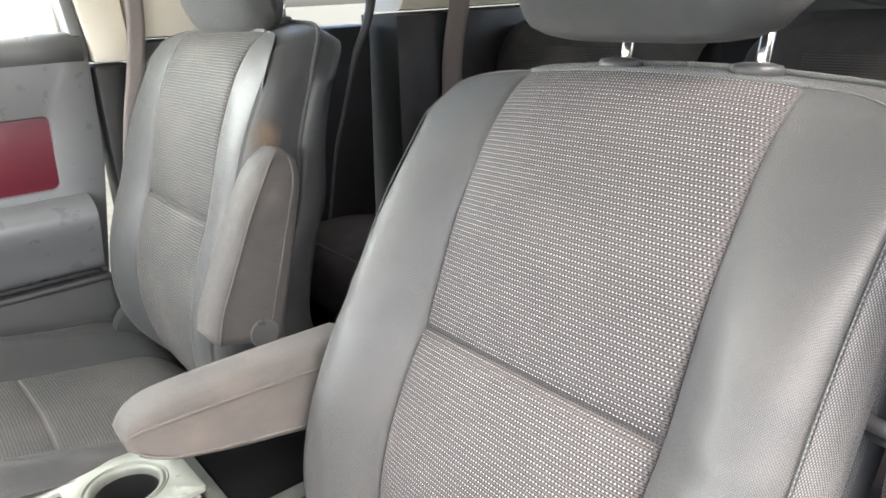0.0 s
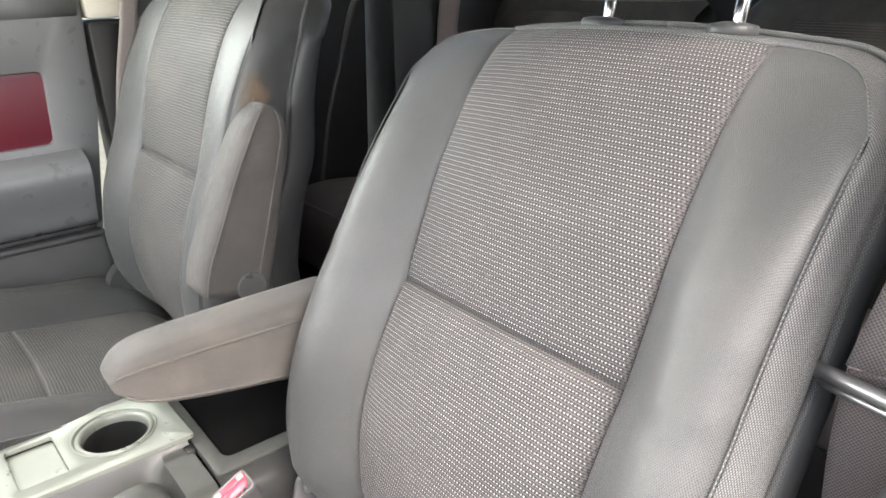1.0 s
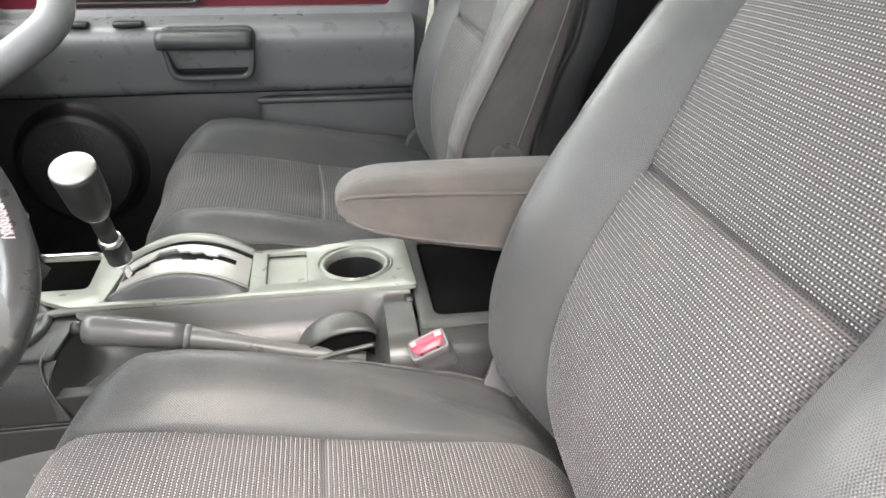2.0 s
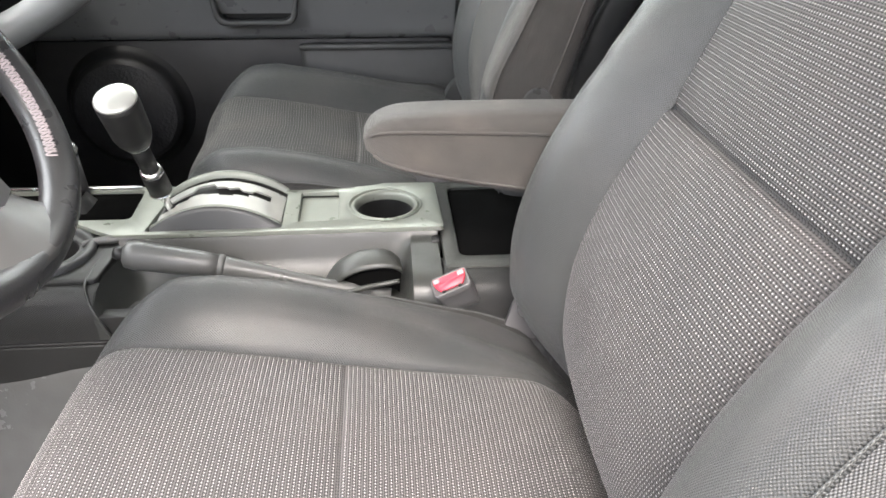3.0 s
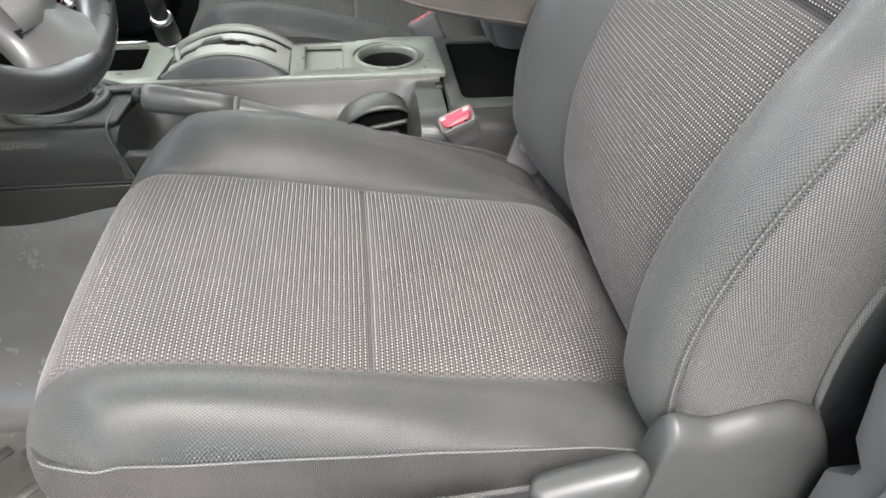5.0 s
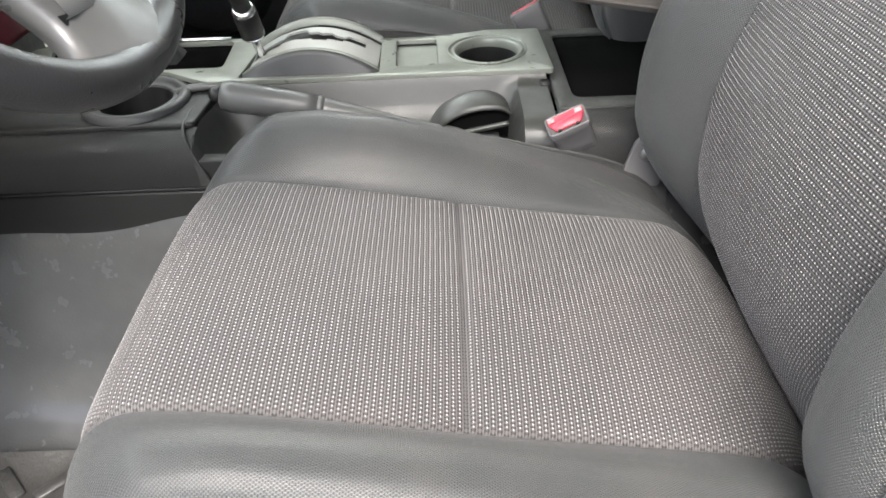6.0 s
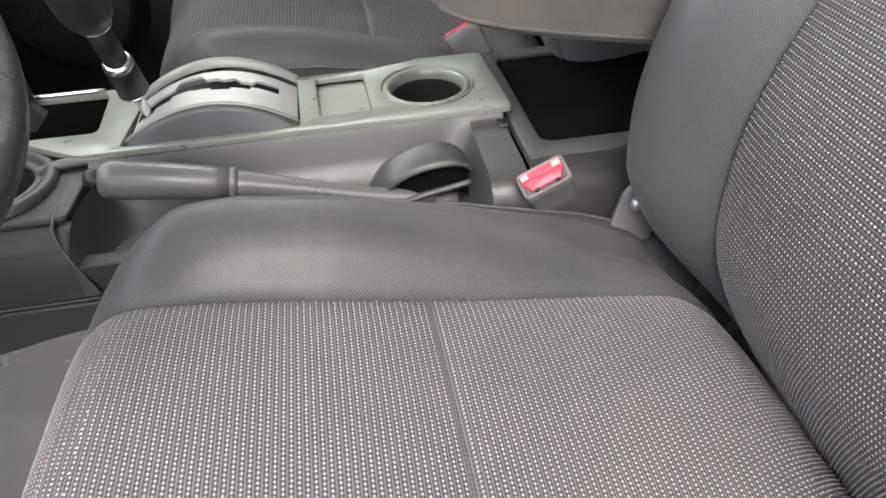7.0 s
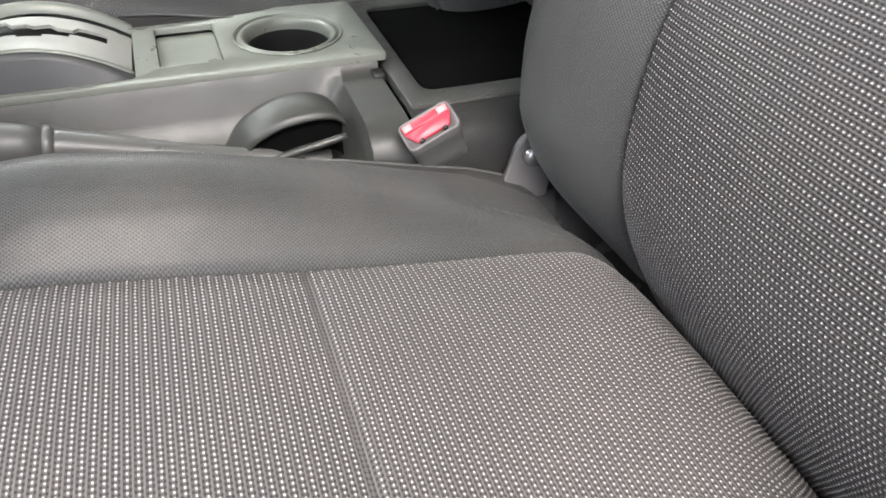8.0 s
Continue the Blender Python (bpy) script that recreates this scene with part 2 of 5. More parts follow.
def worn():
    """A tan rubbed patch that fades out unevenly towards its edge."""
    m, nt, b = nodes_of("tan_worn_cloth")
    tc = nt.nodes.new("ShaderNodeTexCoord")
    sep = nt.nodes.new("ShaderNodeSeparateXYZ")
    nt.links.new(tc.outputs["UV"], sep.inputs[0])
    u, v = calc(nt, "SUBTRACT", sep.outputs[0], 0.5), calc(nt, "SUBTRACT", sep.outputs[1], 0.35)
    d = calc(nt, "SQRT", calc(nt, "ADD", calc(nt, "MULTIPLY", u, u), calc(nt, "MULTIPLY", v, v)))
    d = calc(nt, "ADD", d, calc(nt, "MULTIPLY", calc(nt, "SUBTRACT", noise_of(nt, tc.outputs["Object"], 90.0, 4.0), 0.5), 0.35))
    nt.links.new(ramp(nt, d, 0.48, 0.05, 0.0, 0.55), b.inputs["Alpha"])
    fibre = noise_of(nt, tc.outputs["Object"], 1500.0, 2.0)
    nt.links.new(mixed(nt, fibre, (0.24, 0.16, 0.09), (0.40, 0.29, 0.18)), b.inputs["Base Color"])
    b.inputs["Roughness"].default_value = 0.85
    return m


WORN = worn()
CHEEK = dimpled("dimpled_dark_console_plastic", (0.019, 0.0193, 0.019), 0.34)
BIN_RIM = dimpled("dimpled_bin_surround", (0.045, 0.0463, 0.043), 0.36)


# ---- mesh helpers ----
def part(name, bm, material, parent=None, label=""):
    """Links a bmesh as one mesh object, under a thing or a part where one is given."""
    bmesh.ops.recalc_face_normals(bm, faces=bm.faces[:])
    me = bpy.data.meshes.new(name)
    bm.to_mesh(me)
    bm.free()
    for p in me.polygons:
        p.use_smooth = True
    me.materials.append(material)
    ob = new(name, me)
    if parent:
        ob.parent = parent
        ob.matrix_parent_inverse = parent.matrix_world.inverted()
    if label:
        ob["label"] = label
    return ob


def thing(name, at, label, category, group=""):
    ob = new(name)
    ob.location = at
    ob.empty_display_size = 0.05
    bpy.context.view_layer.update()
    return tagged(ob, label, category, group)


def sharp(ob, degrees=35):
    """Keeps edges crisp where faces meet at more than that angle."""
    bm = bmesh.new()
    bm.from_mesh(ob.data)
    for e in bm.edges:
        e.smooth = not (len(e.link_faces) == 2 and e.calc_face_angle(0) > radians(degrees))
    bm.to_mesh(ob.data)
    bm.free()
    return ob


def spline(pts, n):
    """n points evenly spaced along a smooth curve through pts."""
    p = [Vector(q) for q in pts]
    p = [2 * p[0] - p[1]] + p + [2 * p[-1] - p[-2]]
    out = []
    for i in range(1, len(p) - 2):
        for k in range(12):
            t = k / 12
            a, b, c, d = p[i - 1:i + 3]
            out.append(0.5 * (2 * b + (c - a) * t + (2 * a - 5 * b + 4 * c - d) * t * t + (3 * b - a - 3 * c + d) * t ** 3))
    out.append(p[-2])
    run = [0.0]
    for a, b in zip(out, out[1:]):
        run.append(run[-1] + (b - a).length)
    res = []
    j = 0
    for k in range(n):
        want = run[-1] * k / (n - 1)
        while j < len(run) - 2 and run[j + 1] < want:
            j += 1
        f = (want - run[j]) / max(1e-9, run[j + 1] - run[j])
        res.append(out[j].lerp(out[j + 1], min(1, max(0, f))))
    return res


def lerp_table(table, x):
    xs, ys = zip(*table)
    return float(np.interp(x, xs, ys))


def loft(rows, closed=False, uv=None, caps=False):
    """Quads over rows of points; uv gives metres for a point (row, column), else arc lengths are used."""
    bm = bmesh.new()
    lay = bm.loops.layers.uv.new("UVMap")
    vs = [[bm.verts.new(p) for p in r] for r in rows]
    nu = len(rows[0])
    if uv is None:
        us = [[0.0] for _ in rows]
        for i, r in enumerate(rows):
            for a, b in zip(r, list(r[1:]) + [r[0]]):
                us[i].append(us[i][-1] + (Vector(b) - Vector(a)).length)
        vv = [0.0]
        for a, b in zip(rows, rows[1:]):
            vv.append(vv[-1] + (Vector(b[nu // 2]) - Vector(a[nu // 2])).length)
        uv = lambda i, j: (us[i][j], vv[i])
    for i in range(len(rows) - 1):
        for j in range(nu if closed else nu - 1):
            k = (j + 1) % nu
            f = bm.faces.new((vs[i][j], vs[i][k], vs[i + 1][k], vs[i + 1][j]))
            for lp, (a, b) in zip(f.loops, ((i, j), (i, j + 1), (i + 1, j + 1), (i + 1, j))):
                lp[lay].uv = uv(a, b)
    if caps:
        for r in (vs[0], vs[-1]):
            bm.faces.new(r)
    return bm


def tube(pts, radius, n=10, steps=None, caps=True):
    """A round bar along a smooth curve; radius may be a list of radii spread along it."""
    c = spline(pts, steps or max(2, 6 * (len(pts) - 1) + 1)) if len(pts) > 2 else [Vector(p) for p in pts]
    rows = []
    up = Vector((0, 0, 1))
    for i, p in enumerate(c):
        d = (c[min(i + 1, len(c) - 1)] - c[max(i - 1, 0)]).normalized()
        if abs(d.dot(up)) > 0.98:
            up = Vector((0, 1, 0))
        a = d.cross(up).normalized()
        b = a.cross(d)
        r = radius if isinstance(radius, (int, float)) else float(np.interp(i / (len(c) - 1), np.linspace(0, 1, len(radius)), radius))
        rows.append([p + r * (math.cos(2 * math.pi * k / n) * a + math.sin(2 * math.pi * k / n) * b) for k in range(n)])
    return loft(rows, True, caps=caps)


def turned(profile, axis_from, axis_to, n=32, caps=True):
    """A body of revolution: profile of (distance along the axis from 0 to 1, radius)."""
    a, b = Vector(axis_from), Vector(axis_to)
    d = (b - a).normalized()
    u = d.orthogonal().normalized()
    w = d.cross(u)
    rows = [[a + (b - a) * t + r * (math.cos(2 * math.pi * k / n) * u + math.sin(2 * math.pi * k / n) * w) for k in range(n)] for t, r in profile]
    return loft(rows, True, caps=caps)


def box(lo, hi, bevel=0.004, segments=2):
    bm = bmesh.new()
    bmesh.ops.create_cube(bm, size=1.0)
    for v in bm.verts:
        v.co = Vector([lo[i] + (v.co[i] + 0.5) * (hi[i] - lo[i]) for i in range(3)])
    if bevel:
        bmesh.ops.bevel(bm, geom=bm.edges[:], offset=bevel, segments=segments, affect="EDGES", profile=0.5)
    return bm


def rounded(pts, r, n=5):
    """A closed outline of 2D points with its corners rounded."""
    out = []
    m = len(pts)
    for i in range(m):
        a, b, c = Vector(pts[i - 1]), Vector(pts[i]), Vector(pts[(i + 1) % m])
        ra = min(r, 0.45 * (a - b).length, 0.45 * (c - b).length)
        p, q = b + (a - b).normalized() * ra, b + (c - b).normalized() * ra
        for k in range(n + 1):
            t = k / n
            out.append(tuple((1 - t) ** 2 * p + 2 * t * (1 - t) * b + t * t * q))
    return out


def ring2(cx, cy, r, n=36):
    return [(cx + r * math.cos(2 * math.pi * k / n), cy + r * math.sin(2 * math.pi * k / n)) for k in range(n)]


def slab(outline, holes, put, depth, bevel=0.0015):
    """A plate with holes: 2D outline and holes, put(a, b, h) gives the place; h runs from 0 (face) to -depth."""
    bm = bmesh.new()
    edges = []
    for loop in [outline] + list(holes):
        vs = [bm.verts.new((a, b, 0)) for a, b in loop]
        edges += [bm.edges.new((v, w)) for v, w in zip(vs, vs[1:] + vs[:1])]
    bmesh.ops.triangle_fill(bm, use_beauty=True, use_dissolve=False, edges=edges)
    top = bm.faces[:]
    res = bmesh.ops.extrude_face_region(bm, geom=top)
    for v in [g for g in res["geom"] if isinstance(g, bmesh.types.BMVert)]:
        v.co.z = -depth
    if bevel:
        bm.normal_update()
        rim = [e for e in bm.edges if e.verts[0].co.z > -1e-9 and e.verts[1].co.z > -1e-9 and len(e.link_faces) == 2 and e.calc_face_angle(0) > 1.0]
        bmesh.ops.bevel(bm, geom=rim, offset=bevel, segments=2, affect="EDGES", profile=0.5)
    for v in bm.verts:
        v.co = Vector(put(v.co.x, v.co.y, v.co.z))
    return bm


def in_xy(z):
    return lambda a, b, h: (a, b, z + h)


def in_xz(y, out=-1):
    """A plate that faces out along y: out -1 faces the driver's side."""
    return lambda a, b, h: (a, y + out * h, b)


# ---- the shell of the cabin ----
def structure(name, bm, material, label="", crisp=True):
    ob = part(name, bm, material, None, label)
    if crisp:
        sharp(ob)
    return tagged(ob, kind="structure")


structure("ground", box((-400, -400, -0.75), (400, 400, -0.65), 0), GRASS)

# floor with the raised tunnel side, in one smooth sheet
floor_rows = []
for x in np.linspace(-0.85, 2.0, 110):
    row = []
    for y, z in ((0.08, 0.02), (0.2, 0.02), (0.4, 0.018), (0.55, 0.02), (0.60, 0.035), (0.635, 0.08), (0.66, 0.17), (0.68, 0.26), (0.70, 0.33), (0.72, 0.36), (0.95, 0.36), (0.98, 0.30), (1.01, 0.1), (1.06, 0.03), (1.2, 0.02), (1.6, 0.02)):
        ripple = 0.010 * math.sin(9 * x + 4 * y) + 0.007 * math.sin(23 * x - 11 * y) + 0.003 * math.sin(31 * y + 6 * x)
        row.append((x, y, z + ripple * (0.1 < z or y > 0.42)))
    floor_rows.append(row)
fl = structure("floor", loft(floor_rows), VINYL, crisp=False)

ROOF_Z = 1.36
structure("ceiling", box((-0.62, 0.02, ROOF_Z), (2.05, 1.62, ROOF_Z + 0.05), 0.01), LINING)


def door_panel():
    """The passenger door: a lining with a window opening, red insert, ledge, pull cup, pocket and loudspeaker."""
    Y = 1.53
    d = thing("passenger_door", (-0.1, Y, 0.05), "closed grey passenger door with dark red painted insert", "car door")
    hole = rounded([(-0.62, 0.962), (0.385, 0.960), (0.345, 1.31), (-0.47, 1.31)], 0.02)
    red_hole = rounded([(-0.45, 0.700), (0.310, 0.700), (0.318, 0.838), (-0.45, 0.838)], 0.015)
    outline = [(-0.75, 0.06), (0.335, 0.06), (0.36, 0.5), (0.40, 0.76), (0.408, 0.955), (0.36, 1.35), (-0.55, 1.35), (-0.75, 0.95)]
    sharp(part("lining", slab(outline, [hole, red_hole], in_xz(Y + 0.004), 0.07, 0.004), GREY_DOOR, d))
    part("window_sill", tube([(-0.74, Y + 0.022, 0.958), (-0.2, Y + 0.02, 0.958), (0.398, Y + 0.022, 0.955)], 0.03, 12), GREY_DOOR, d)
    red = part("insert", slab(rounded([(-0.46, 0.69), (0.32, 0.69), (0.328, 0.848), (-0.46, 0.848)], 0.01), [], in_xz(Y + 0.018), 0.02), RED_PAINT, d, "dark red painted insert")
    # ledge with a rounded top
    prof = [(0.02, 0.688), (-0.012, 0.682), (-0.040, 0.672), (-0.054, 0.655), (-0.052, 0.63), (-0.03, 0.58), (-0.012, 0.535), (0.02, 0.528)]
    ledge = spline([(p, q, 0) for p, q in prof], 18)
    rows = [[(x, Y + q.x, q.y) for q in ledge] for x in np.linspace(-0.72, 0.352, 30)]
    part("armrest_ledge", loft(rows), GREY_DOOR, d)
    cup = rounded([(-0.14, 0.662), (0.03, 0.662), (0.015, 0.578), (-0.125, 0.578)], 0.02)
    part("pull_cup_rim", slab(rounded([(-0.15, 0.672), (0.04, 0.672), (0.025, 0.568), (-0.135, 0.568)], 0.024), [cup], in_xz(Y - 0.058), 0.03, 0.003), GREY, d)
    part("pull_cup", slab(cup, [], in_xz(Y - 0.034), 0.01), BLACK, d)
    part("pull_bar", tube([(-0.15, Y - 0.055, 0.648), (-0.06, Y - 0.062, 0.648), (0.03, Y - 0.055, 0.646)], 0.019, 12), GREY, d)
    for x in (-0.30, -0.20):
        part("window_switch", box((x - 0.028, Y - 0.052, 0.672), (x + 0.028, Y - 0.028, 0.684), 0.004), BLACK, d)
    part("map_pocket", slab(rounded([(0.025, 0.20), (0.36, 0.20), (0.36, 0.522), (0.028, 0.522)], 0.012), [], in_xz(Y - 0.035), 0.03, 0.004), GREY, d)
    part("pocket_lip", box((0.025, Y - 0.045, 0.514), (0.36, Y - 0.03, 0.526), 0.004), GREY, d)
    grill = part("speaker_grille", turned([(0, 0.112), (0.35, 0.118), (0.6, 0.122), (0.75, 0.128), (0.9, 0.138), (1, 0.142)], (-0.355, Y - 0.04, 0.385), (-0.355, Y + 0.004, 0.385), 48), BLACK, d)
    part("mesh", turned([(0, 0.02), (0.4, 0.07), (0.8, 0.104), (1, 0.112)], (-0.355, Y - 0.048, 0.385), (-0.355, Y - 0.039, 0.385), 40), MESH_BLACK, grill, "black pebbled mesh")
    part("lower_lining", slab(rounded([(-0.74, 0.08), (0.33, 0.08), (0.35, 0.53), (-0.74, 0.53)], 0.01), [], in_xz(Y - 0.002), 0.02, 0.003), BLACK, d, "dark lower lining")
    # release handle in its own black frame within the red insert
    bez = part("release_bezel", slab(rounded([(-0.33, 0.705), (-0.065, 0.705), (-0.065, 0.785), (-0.33, 0.785)], 0.02), [rounded([(-0.32, 0.714), (-0.075, 0.714), (-0.075, 0.776), (-0.32, 0.776)], 0.015)], in_xz(Y + 0.006), 0.02, 0.003), BLACK, d)
    part("release_lever", box((-0.315, Y - 0.004, 0.722), (-0.085, Y + 0.012, 0.768), 0.008), SILVER, bez)
    part("glass", slab(hole, [], in_xz(Y + 0.05), 0.004, 0), GLASS, d).visible_shadow = False
    return d


def glass():
    m, nt, b = nodes_of("window_glass")
    b.inputs["Transmission Weight"].default_value = 1.0
    b.inputs["Roughness"].default_value = 0.0
    b.inputs["IOR"].default_value = 1.05
    b.inputs["Base Color"].default_value = (0.95, 0.97, 0.95, 1)
    return m


GLASS = glass()
door_panel()

# passenger side behind the door: pillar trim, rear access door and quarter panel
structure("pillar_trim_upper", slab(rounded([(0.415, 0.925), (0.485, 0.925), (0.47, 1.36), (0.36, 1.36)], 0.01), [], in_xz(1.525), 0.08, 0.006), CREAM)
structure("pillar_trim_lower", slab(rounded([(0.41, 0.05), (0.485, 0.05), (0.485, 0.921), (0.412, 0.921)], 0.01), [], in_xz(1.528), 0.08, 0.006), BLACK)
structure("wall_access_door", slab([(0.49, 0.02), (0.97, 0.02), (1.0, 0.6), (1.02, 0.96), (0.49, 0.96)], [], in_xz(1.49), 0.1, 0.01), BLACK)
structure("wall_access_door_upper", slab([(0.49, 0.964), (0.75, 0.964), (0.75, 1.36), (0.49, 1.36)], [], in_xz(1.495), 0.1, 0.01), CREAM)
structure("wall_quarter", slab([(1.03, 0.02), (2.0, 0.02), (2.0, 0.98), (1.06, 0.98)], [], in_xz(1.44), 0.15, 0.015), BLACK)
structure("wall_quarter_upper", slab([(1.08, 0.985), (2.0, 0.985), (2.0, 1.36), (1.3, 1.36)], [rounded([(1.45, 1.05), (1.95, 1.05), (1.95, 1.30), (1.5, 1.30)], 0.03)], in_xz(1.46), 0.15, 0.01), CREAM)
structure("wall_rear", slab([(0.02, 0.02), (1.62, 0.02), (1.62, 1.36), (0.02, 1.36)], [rounded([(0.25, 1.0), (1.4, 1.0), (1.35, 1.28), (0.3, 1.28)], 0.04)], lambda a, b, h: (2.05 - h, a, b), 0.06, 0), GREY)
# added grey tube that draws the pale edge line of the black panel
structure("panel_edge_strip_rear", tube([(1.03, 1.43, 1.30), (0.985, 1.43, 1.01), (0.94, 1.44, 0.90), (0.90, 1.445, 0.78), (0.868, 1.445, 0.69), (0.84, 1.445, 0.57), (0.83, 1.445, 0.52)], [0.03, 0.016, 0.010, 0.005, 0.004, 0.004], 10, 40), GREY)

# driver's side behind the open doorway, and the front of the cabin
structure("wall_quarter_driver", slab([(1.05, 0.02), (2.0, 0.02), (2.0, 1.36), (1.05, 1.36)], [rounded([(1.2, 1.0), (1.9, 1.0), (1.9, 1.28), (1.3, 1.28)], 0.03)], in_xz(0.15, 1), 0.13, 0), BLACK)
# unseen header bar, added to cut the sky light from the front
structure("header_light_block", box((-0.66, 0.05, 1.25), (-0.60, 1.6, 1.36), 0.02), LINING)
structure("wall_bulkhead", box((-0.86, 0.03, 0.02), (-0.80, 1.6, 0.8), 0.005), BLACK)
structure("pillar_front", tube([(-0.80, 0.10, 0.8), (-0.66, 0.12, 1.1), (-0.58, 0.15, 1.37)], 0.035, 10), CREAM)
structure("pillar_front_passenger", tube([(-0.80, 1.56, 0.8), (-0.66, 1.54, 1.1), (-0.58, 1.5, 1.37)], 0.035, 10), CREAM)


# ---- seats ----
BACK = [(0.440, 0.30), (0.423, 0.33), (0.405, 0.365), (0.390, 0.405), (0.383, 0.45), (0.387, 0.52), (0.406, 0.585), (0.437, 0.648), (0.463, 0.69), (0.489, 0.75), (0.511, 0.80), (0.550, 0.865), (0.578, 0.900), (0.603, 0.921), (0.632, 0.932)]
CUSH = [(-0.100, 0.28), (-0.124, 0.32), (-0.134, 0.36), (-0.129, 0.392), (-0.111, 0.419), (-0.080, 0.436), (-0.03, 0.434), (0.03, 0.425), (0.09, 0.414), (0.146, 0.4025), (0.2, 0.393), (0.25, 0.385), (0.345, 0.370), (0.378, 0.355), (0.405, 0.330), (0.43, 0.295)]
SEAM = 0.147
HEX = [(math.cos(math.pi * k / 3), math.sin(math.pi * k / 3)) for k in range(6)]
EDGE = 0.2515


class Skin:
    """One smooth upholstery surface over a side profile, with bolsters that swell along its edges."""

    def __init__(self, prof, n, bulge, drop, crest):
        self.c = [(p.x, p.y) for p in spline([(a, b, 0) for a, b in prof], n)]
        self.n, self.bulge, self.drop, self.crest = n, bulge, drop, crest
        self.run = [0.0]
        for a, b in zip(self.c, self.c[1:]):
            self.run.append(self.run[-1] + math.dist(a, b))

    def at(self, s, i, sink=0.0):
        """The place for a lateral distance s and a row i (which may be between rows)."""
        i = self.crest(s, i, self.n)
        i = min(max(i, 0), self.n - 1.001)
        k = int(i)
        f = i - k
        x, z = (self.c[k][j] * (1 - f) + self.c[k + 1][j] * f for j in (0, 1))
        a, b = self.c[max(k - 1, 0)], self.c[min(k + 2, self.n - 1)]
        tx, tz = b[0] - a[0], b[1] - a[1]
        q = math.hypot(tx, tz)
        nx, nz = -tz / q, tx / q
        h = self.bulge(s, x, z) - sink
        x, z = x + nx * h, z + nz * h
        dx, dz = self.drop(s, x, z)
        return x + dx, s, z + dz

    def row_of(self, length):
        return float(np.interp(length, self.run, range(self.n)))


def back_bulge(s, x, z):
    a = abs(s)
    w = lerp_table([(0.30, 0.0), (0.36, 0.35), (0.40, 0.62), (0.45, 0.95), (0.5, 1), (0.70, 1), (0.75, 0.8), (0.80, 0.5), (0.86, 0.18), (0.90, 0.06), (0.94, 0)], z)
    if a <= SEAM:
        return 0.007 * (1 - (a / SEAM) ** 2)
    return w * lerp_table([(SEAM, 0), (0.156, 0.008), (0.17, 0.023), (0.185, 0.036), (0.20, 0.044), (0.215, 0.047), (0.23, 0.045), (0.242, 0.038), (EDGE, 0.026)], a)


def back_drop(s, x, z):
    return 0.0, 0.0


def back_crest(s, i, n):
    """Rounds the shoulders: towards the edges the cloth ends sooner on the profile."""
    low = 0.62 * n
    if i <= low or abs(s) <= SEAM:
        return i
    end = n * lerp_table([(SEAM, 1.0), (0.17, 0.996), (0.19, 0.988), (0.21, 0.972), (0.228, 0.95), (0.242, 0.922), (EDGE, 0.885), (0.27, 0.885)], abs(s))
    return low + (i - low) * (end - low) / (n - low)


def cush_crest(s, i, n):
    return i


def cush_bulge(s, x, z):
    a = abs(s)
    if a <= SEAM:
        return 0.006 * (1 - (a / SEAM) ** 2) * (1 if x > -0.1 else 0.5)
    lift = lerp_table([(-0.12, 0.0), (-0.10, 0.010), (-0.06, 0.034), (0.0, 0.044), (0.15, 0.046), (0.28, 0.036), (0.34, 0.022), (0.40, 0.01)], x)
    pipe = lerp_table([(-0.14, 0.0), (0.0, 0.006), (0.18, 0.029), (0.30, 0.037), (0.35, 0.033), (0.40, 0.01)], x)
    k = lerp_table([(SEAM, 0), (0.16, 0.28), (0.175, 0.62), (0.19, 0.87), (0.207, 1.0), (0.222, 0.98), (0.236, 0.8), (EDGE, 0.45)], a)
    if a < 0.215:
        return lift * k
    f = (a - 0.215) / (EDGE - 0.215)
    return lift * (1 - f ** 2) + pipe * f ** 2


def inboard_fall(s, x):
    """The inboard edge falls away towards the backrest."""
    k = min(1, max(0, (s - 0.155) / 0.05))
    return k * lerp_table([(0.08, 0), (0.20, 0.010), (0.29, 0.026), (0.36, 0.036), (0.42, 0.040)], x)


def cush_drop(s, x, z):
    c = max(0, (abs(s) - 0.12) / (EDGE - 0.12))
    w = lerp_table([(-0.15, 1), (-0.09, 0.9), (-0.04, 0.4), (0.02, 0)], x)
    return 0.058 * c ** 2.6 * w, -inboard_fall(s, x)


